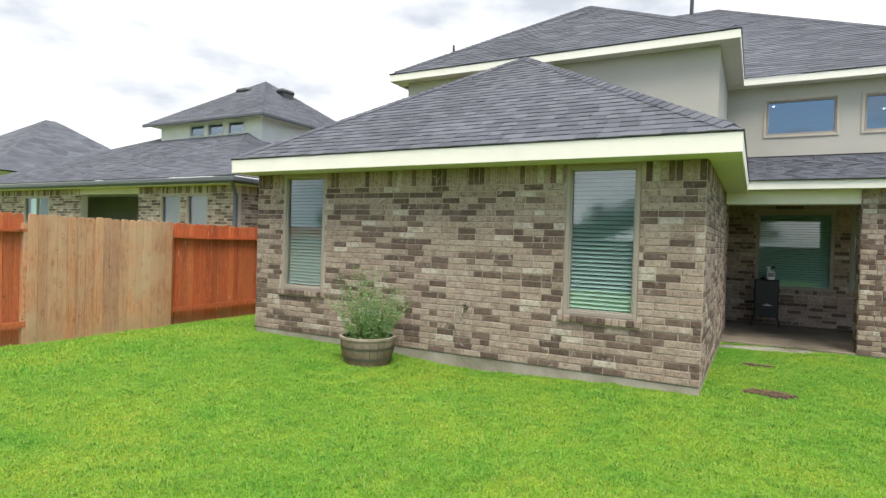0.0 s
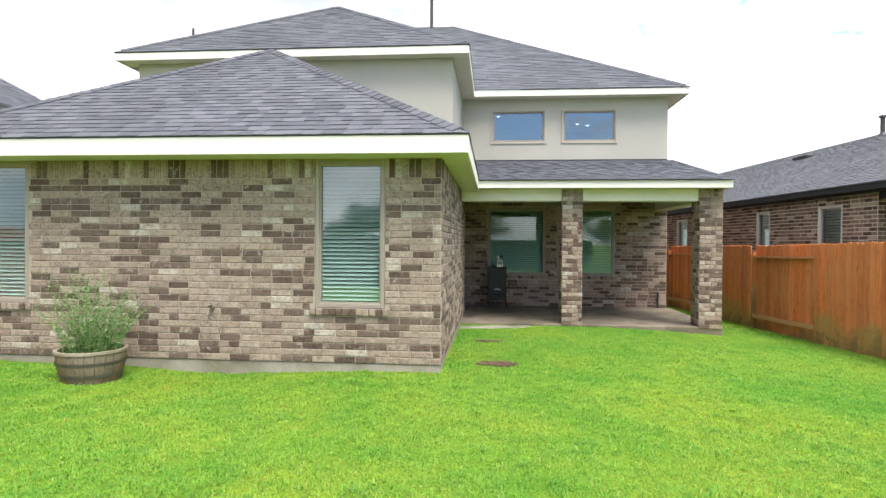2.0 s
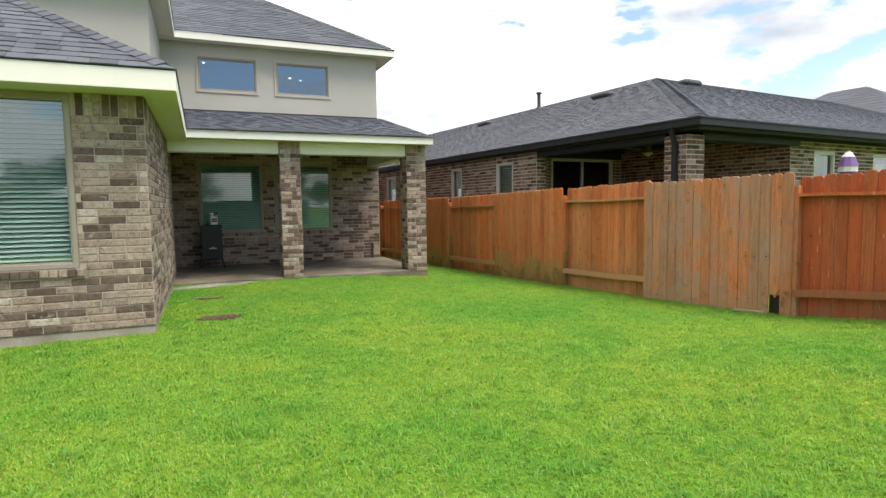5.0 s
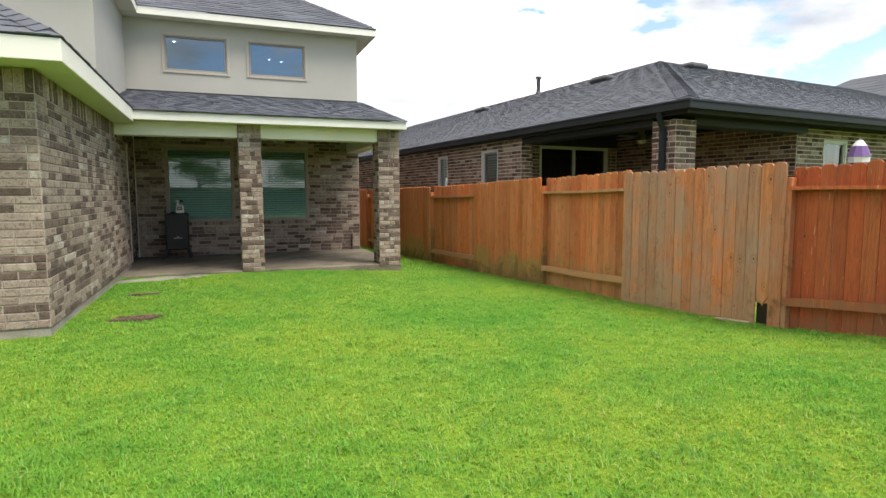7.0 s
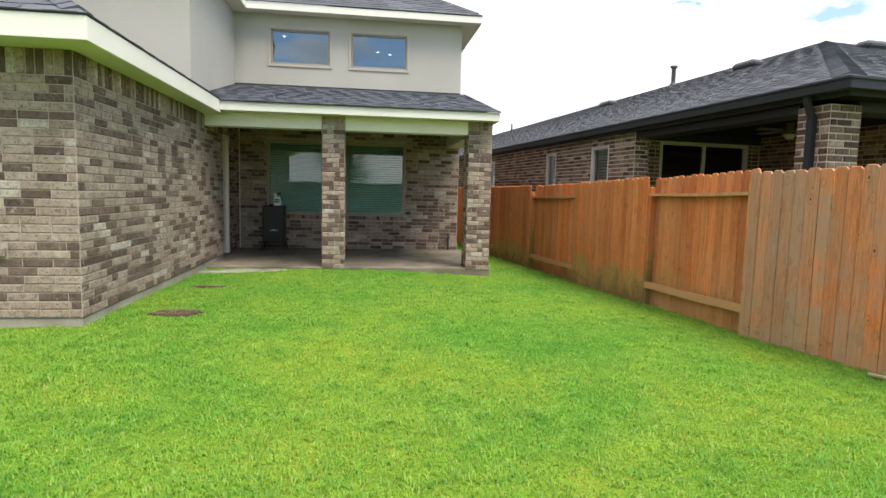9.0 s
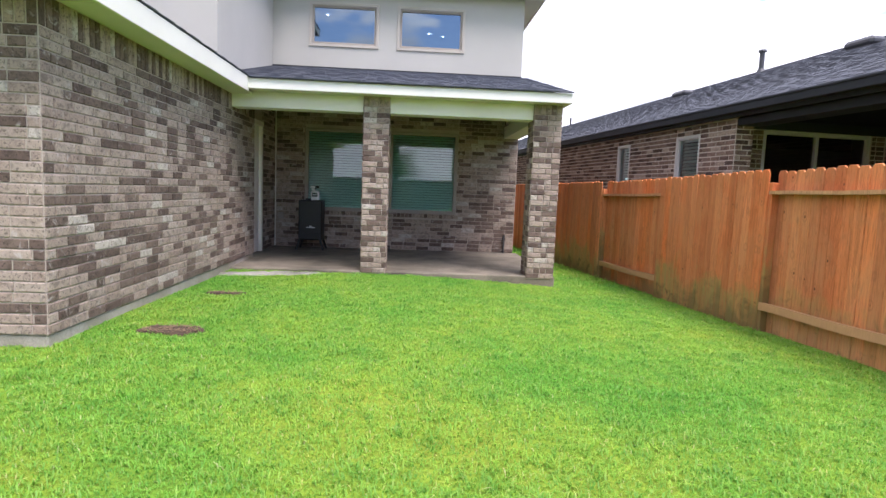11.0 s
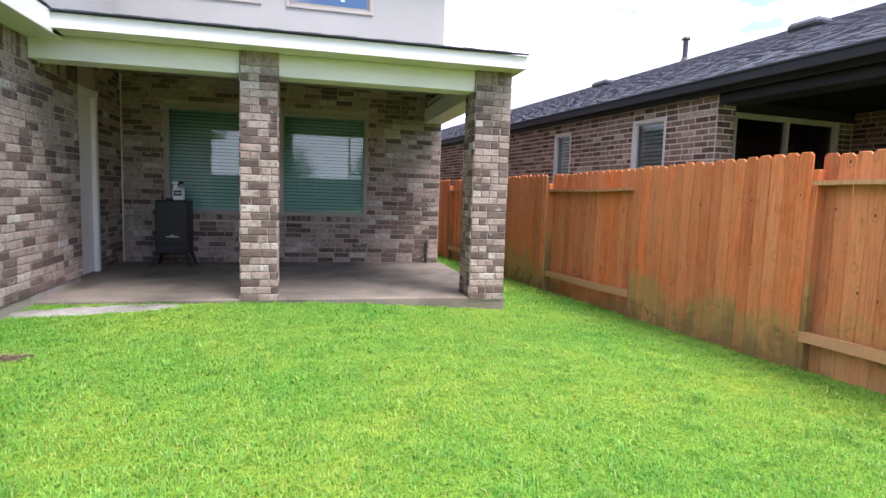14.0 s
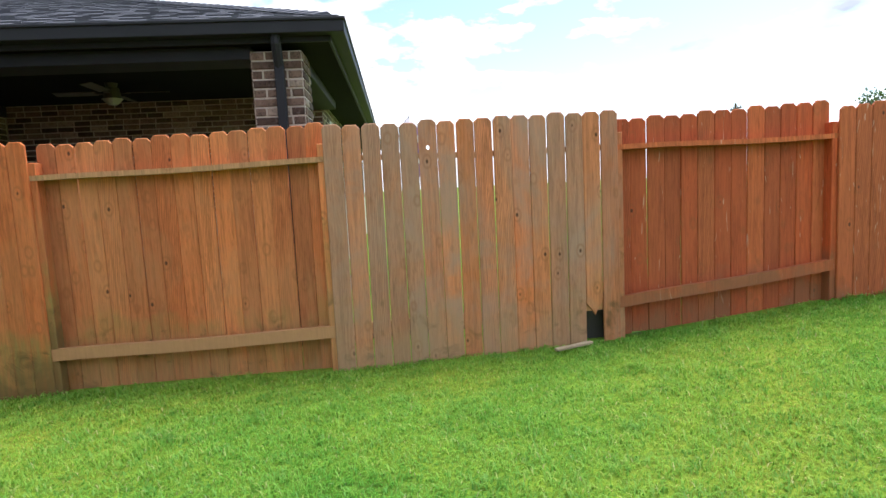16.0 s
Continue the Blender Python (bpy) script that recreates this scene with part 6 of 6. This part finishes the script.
def wall_outlet():
    o = thing("outlet_cover", (0.02, BACK - 0.01, 0.62), "weatherproof outlet cover on the patio wall", "outlet")
    part("cover", box(-0.04, 0.07, BACK - 0.035, BACK - 0.010, 0.56, 0.70, 0.008), M_FRAME, o)
    part("flap", box(-0.03, 0.06, BACK - 0.045, BACK - 0.036, 0.575, 0.685, 0.006), M_FRAME, o)


wall_outlet()


def pipe_stub():
    x, y = 4.76, BACK - 0.05
    p = thing("drain_pipe", (x, y, -0.018), "short dark pipe stub beside the patio wall", "pipe")
    part("pipe", tube((x, y, -0.018), (x, y, 0.34), 0.018), M_VENT, p)
    part("cap", tube((x, y, 0.34), (x, y, 0.37), 0.024), M_VENT, p)


pipe_stub()


def rough_patch(name, cx, cy, rx, ry, material, label, category, lift, seed, bumps=0.012, turn=0.0):
    """An irregular flat heap lying on the ground."""
    rng = random.Random(seed)
    n, rings = 40, 7
    verts, faces = [(cx, cy, ground_z(cx, cy) + lift)], []
    off = rng.uniform(0, 50)
    for k in range(1, rings + 1):
        for i in range(n):
            a = 2 * math.pi * i / n
            e = 1 + 0.32 * noise.noise((math.cos(a) * 1.6 + off, math.sin(a) * 1.6, 0.0)) + 0.12 * noise.noise((math.cos(a) * 6 + off, math.sin(a) * 6, 2.0))
            px, py = rx * e * math.cos(a) * k / rings, ry * e * math.sin(a) * k / rings
            x, y = cx + px * math.cos(turn) - py * math.sin(turn), cy + px * math.sin(turn) + py * math.cos(turn)
            z = ground_z(x, y) + lift + (0.012 + bumps * noise.noise((x * 14, y * 14, off)) if k < rings else -0.05)
            verts.append((x, y, z))
    for i in range(n):
        faces.append((0, 1 + i, 1 + (i + 1) % n))
        for k in range(rings - 1):
            a, b = 1 + k * n, 1 + (k + 1) * n
            faces.append((a + i, b + i, b + (i + 1) % n, a + (i + 1) % n))
    ob = from_lists(name, verts, faces, material, None, label, True)
    return tagged(ob, label, category)


PATCHES = [(0.69, 7.58, 0.29, 0.17), (0.56, 9.40, 0.24, 0.09)]
for k, (cx, cy, rx, ry) in enumerate(PATCHES):
    rough_patch("soil_patch", cx, cy, rx, ry, M_SOIL, "bare brown soil patch in the lawn", "soil", 0.002, 90 + k, 0.014)


def litter():
    rng = random.Random(4)
    v, f = [], []
    for _ in range(420):
        cx, cy, rx, ry = PATCHES[0] if rng.random() < 0.75 else PATCHES[1]
        a, r = rng.uniform(0, 6.28), math.sqrt(rng.random()) * 0.9
        p = Vector((cx + rx * r * math.cos(a), cy + ry * r * math.sin(a), 0))
        p.z = ground_z(p.x, p.y) + 0.022 + rng.uniform(0, 0.012)
        d, s = rng.uniform(0, 6.28), rng.uniform(0.007, 0.022)
        u = Vector((math.cos(d), math.sin(d), rng.uniform(-0.3, 0.3))) * s
        w = Vector((-math.sin(d), math.cos(d), rng.uniform(-0.3, 0.3))) * s * 0.3
        k = len(v)
        v += [p - u, p + w, p + u, p - w]
        f.append((k, k + 1, k + 2, k + 3))
    tagged(from_lists("leaf_litter", v, f, M_LITTER, None, "dry brown leaf and bark bits on the bare soil"), category="litter", kind="stuff")


litter()
rough_patch("concrete_spill", 0.66, 11.08, 0.78, 0.18, M_WASH, "rough pale concrete spill beside the patio edge", "concrete", 0.012, 97, 0.028, 0.22)


# ---- trees and pole beyond the fences ----
def tree(x, y, h, spread, seed, label):
    rng = random.Random(seed)
    g = ground_z(x, y) - 0.1
    t = thing("tree", (x, y, g), label, "tree", "trees beyond the fences")
    bm = bmesh.new()
    top = Vector((x + rng.uniform(-0.3, 0.3), y, g + h * 0.55))
    add_tube(bm, (x, y, g - 0.2), top, 0.035 * h, 0.018 * h, 10)
    tips = []
    for k in range(9):
        a = k * 2.4 + rng.uniform(-0.3, 0.3)
        s = Vector((x, y, g)).lerp(top, rng.uniform(0.55, 1.0))
        e = s + Vector((math.cos(a) * spread * rng.uniform(0.45, 0.9), math.sin(a) * spread * rng.uniform(0.45, 0.9), h * rng.uniform(0.1, 0.42)))
        add_tube(bm, s, e, 0.011 * h, 0.004 * h, 6)
        tips.append(e)
        tips.append(s.lerp(e, 0.6))
    tips.append(top + Vector((0, 0, h * 0.3)))
    part("trunk", bm, M_BARK, t, "rough brown trunk and limbs")
    v, f = [], []
    for c in tips:
        for _ in range(260):
            r = spread * 0.36 * rng.random() ** 0.45
            d = Vector((rng.gauss(0, 1), rng.gauss(0, 1), rng.gauss(0, 0.8))).normalized()
            p = c + d * r
            s = rng.uniform(0.12, 0.26)
            u = Vector((rng.gauss(0, 1), rng.gauss(0, 1), rng.gauss(0, 1))).normalized()
            w = u.cross(d).normalized() * s * 0.5
            k = len(v)
            v += [p - u * s, p + w, p + u * s, p - w]
            f.append((k, k + 1, k + 2, k + 3))
    tagged(from_lists("crown", v, f, M_LEAF, t, "uneven crown of small green leaves"), kind="stuff")


for k in range(13):
    x = -95 + 15.5 * k
    tree(x + 4 * math.sin(k * 2.1), -92 - 9 * math.cos(k * 1.7), 8.6 + 2.2 * math.sin(k * 1.3), 5.8, 100 + k, "leafy green shade tree far beyond the rear fence")
tree(62, -37, 8.0, 4.0, 130, "leafy green shade tree beyond the fence")


def utility_pole(x, y, h, label):
    g = -0.2
    p = thing("utility_pole", (x, y, g), label, "pole", "poles beyond the fences")
    part("shaft", tube((x, y, g), (x, y, h), 0.16, 0.10, 10), M_BARK, p)
    part("crossarm", box(x - 1.1, x + 1.1, y - 0.06, y + 0.06, h - 0.6, h - 0.45, 0.01), M_BARK, p)
    for d in (-0.9, -0.4, 0.4, 0.9):
        part("insulator", tube((x + d, y, h - 0.45), (x + d, y, h - 0.25), 0.05, 0.03, 8), M_VENT, p)


utility_pole(9.5, -70, 13.5, "wooden utility pole with a crossarm")
utility_pole(60, -21.8, 7.9, "distant thin utility pole above the fence")


# ---- the bricks of the house ----
def wing_bricks():
    rng = random.Random(1)
    sill = [(a - 0.06, b + 0.06, WZ[0] - 0.085, WZ[0]) for a, b in (WIN1, WIN2)]
    pcs = course_pieces(rng, -W_L, 0.06, TOP, front_open + sill, BRICK, COURSE, 0.24)
    lay_bricks(wall_wing_front, O_FRONT, X, NY, pcs, M_BRICK, M_BRICK_REST, lambda a, z: a > 4.1, 1)
    for a, b, za, zb in sill:
        k = round((b - a) / 0.082)
        st = (b - a) / k
        row = [(a + (i + 0.5) * st, (za + zb) / 2 - 0.002, st - 0.01, zb - za - 0.006) for i in range(k)]
        lay_bricks(wall_wing_front, (O_FRONT[0], O_FRONT[1] - 0.035), X, NY, row, M_BRICK, M_BRICK_REST, lambda a, z: False, int(a * 10), 0.012, "header bricks of the window sill")
    L = DOOR_Y - W_F
    pcs = course_pieces(rng, L, 0.06, TOP, [], BRICK, COURSE, 0.24)
    lay_bricks(wall_wing_side, O_SIDE, Y, X, pcs, M_BRICK, M_BRICK_REST, lambda a, z: 0.8 < a < 4.0, 2)
    pcs = course_pieces(rng, 5.34, -0.015, 2.95, [(*PW[0], *PZ), (*PW[1], *PZ)] + [(a - 0.05, b + 0.05, PZ[0] - 0.085, PZ[0]) for a, b in PW], BRICK, COURSE, 0)
    lay_bricks(wall_back, O_BACK, X, NY, pcs, M_BRICK, M_BRICK_REST, lambda a, z: a > 2.6, 3)
    for a, b in PW:
        k = round((b - a + 0.1) / 0.082)
        st = (b - a + 0.1) / k
        row = [(a - 0.05 + (i + 0.5) * st, PZ[0] - 0.045, st - 0.01, 0.08) for i in range(k)]
        lay_bricks(wall_back, (O_BACK[0], O_BACK[1] - 0.03), X, NY, row, M_BRICK, M_BRICK_REST, lambda a, z: False, 7, 0.012, "header bricks of the patio window sill")
    pcs = course_pieces(rng, BACK - DOOR_Y - 1.0, -0.015, 2.89, [], BRICK, COURSE, 0)
    lay_bricks(wall_nook, (-0.13, DOOR_Y + 1.0), Y, X, pcs, M_BRICK, M_BRICK_REST, lambda a, z: True, 4)
    pcs = course_pieces(rng, 3.0, 0.03, 2.7, [], BRICK, COURSE, 0)
    lay_bricks(wall_right, (4.97, BACK), Y, X, pcs, M_BRICK, M_BRICK_REST, lambda a, z: False, 5)


wing_bricks()


# ---- grass ----
def build_grass():
    rg = np.random.default_rng(7)
    xs, ys, sc = [], [], []
    for x0, x1, y0, y1, dens, k in ((-6.5, 7.5, 0.8, 7.0, 4600, 0.78), (0.02, 6.85, 7.0, 11.42, 4900, 0.80), (-8.8, -6.5, 1.0, 14.0, 1000, 1.35), (5.1, 6.65, 11.42, 22.0, 1000, 1.35), (-8.8, 7.5, -6.6, 0.8, 260, 1.6)):
        c = int((x1 - x0) * (y1 - y0) * dens)
        xs.append(rg.uniform(x0, x1, c))
        ys.append(rg.uniform(y0, y1, c))
        sc.append(np.full(c, k))
    x, y, sc = np.concatenate(xs), np.concatenate(ys), np.concatenate(sc)
    line = np.array(FENCE_LINE)
    reach = np.interp(y, line[:, 0], line[:, 1])
    keep = ~((x < 0.0) & (x > W_L) & (y > W_F)) & (x < reach + 0.02)
    for cx, cy, rx, ry in PATCHES:
        d = ((x - cx) / rx) ** 2 + ((y - cy) / ry) ** 2
        keep &= (d > rg.uniform(0.45, 1.0, len(x))) | (rg.random(len(x)) < 0.04)
    d = ((x - 0.66) / 0.86) ** 2 + ((y - 11.08 - (x - 0.66) * 0.22) / 0.22) ** 2
    keep &= (d > rg.uniform(0.45, 1.0, len(x))) | (rg.random(len(x)) < 0.3)
    keep &= ((x + 4.07) ** 2 + (y - 6.34) ** 2) > 0.32 ** 2
    x, y, sc, reach = x[keep], y[keep], sc[keep], reach[keep]
    n = len(x)
    gx, gy = np.arange(-10, 9.01, 0.25), np.arange(-8, 24.01, 0.25)
    table = np.array([[ground_z(a, b) + (0.018 * noise.noise((a * 0.9, b * 0.9, 0.3)) if -9 < a < 7 and -7 < b < 16 else 0) for b in gy] for a in gx])
    fi, fj = (x + 10) / 0.25, (y + 8) / 0.25
    i, j = fi.astype(int), fj.astype(int)
    a, b = fi - i, fj - j
    z = table[i, j] * (1 - a) * (1 - b) + table[i + 1, j] * a * (1 - b) + table[i, j + 1] * (1 - a) * b + table[i + 1, j + 1] * a * b
    # taller along the fence foot, uneven mowing elsewhere
    h = rg.uniform(0.022, 0.042, n) * sc * (1 + 0.3 * np.clip((x - reach + 0.45) / 0.4, 0, 1))
    cx, cy = np.arange(-9, 7.7, 0.06), np.arange(-7, 22.3, 0.06)
    tuft = np.array([[noise.noise((a * 5.5, b * 5.5, 1.7)) + 0.7 * noise.noise((a * 13, b * 13, 4.1)) for b in cy] for a in cx])
    h *= np.clip(1.0 + 0.8 * tuft[((x + 9) / 0.06).astype(int), ((y + 7) / 0.06).astype(int)], 0.42, 2.1)
    w = rg.uniform(0.0026, 0.0046, n) * sc
    for cx, cy, cr in zip(rg.uniform(-5, 6.4, 70), rg.uniform(2.0, 10.8, 70), rg.uniform(0.05, 0.12, 70)):
        near = np.exp(-((x - cx) ** 2 + (y - cy) ** 2) / cr ** 2)
        h *= 1 + 0.9 * near
    ang, lean = rg.uniform(0, 2 * np.pi, n), rg.uniform(0.6, 2.0, n)
    dx, dy = np.cos(ang), np.sin(ang)
    sx, sy = -dy * w, dx * w
    v = np.zeros((n, 5, 3), np.float32)
    v[:, 0] = np.stack([x + sx, y + sy, z - 0.008], 1)
    v[:, 1] = np.stack([x - sx, y - sy, z - 0.008], 1)
    mx, my, mz = x + dx * h * lean * 0.35, y + dy * h * lean * 0.35, z + h * 0.62
    v[:, 2] = np.stack([mx - sx * 0.85, my - sy * 0.85, mz], 1)
    v[:, 3] = np.stack([mx + sx * 0.85, my + sy * 0.85, mz], 1)
    v[:, 4] = np.stack([x + dx * h * lean, y + dy * h * lean, z + h * (1.10 - 0.33 * lean)], 1)
    base = np.arange(n)[:, None] * 5
    loops = np.concatenate([base + np.array([0, 1, 2, 3]), base + np.array([3, 2, 4])], 1).astype(np.int32).ravel()
    me = bpy.data.meshes.new("grass")
    me.vertices.add(n * 5)
    me.vertices.foreach_set("co", v.ravel())
    me.loops.add(len(loops))
    me.loops.foreach_set("vertex_index", loops)
    me.polygons.add(2 * n)
    st = np.stack([np.arange(n) * 7, np.arange(n) * 7 + 4], 1).astype(np.int32).ravel()
    me.polygons.foreach_set("loop_start", st)
    me.update(calc_edges=True)
    me.materials.append(M_BLADE)
    tagged(new("grass", me), "short bright green and yellowish lawn grass blades", "grass", kind="stuff")


build_grass()
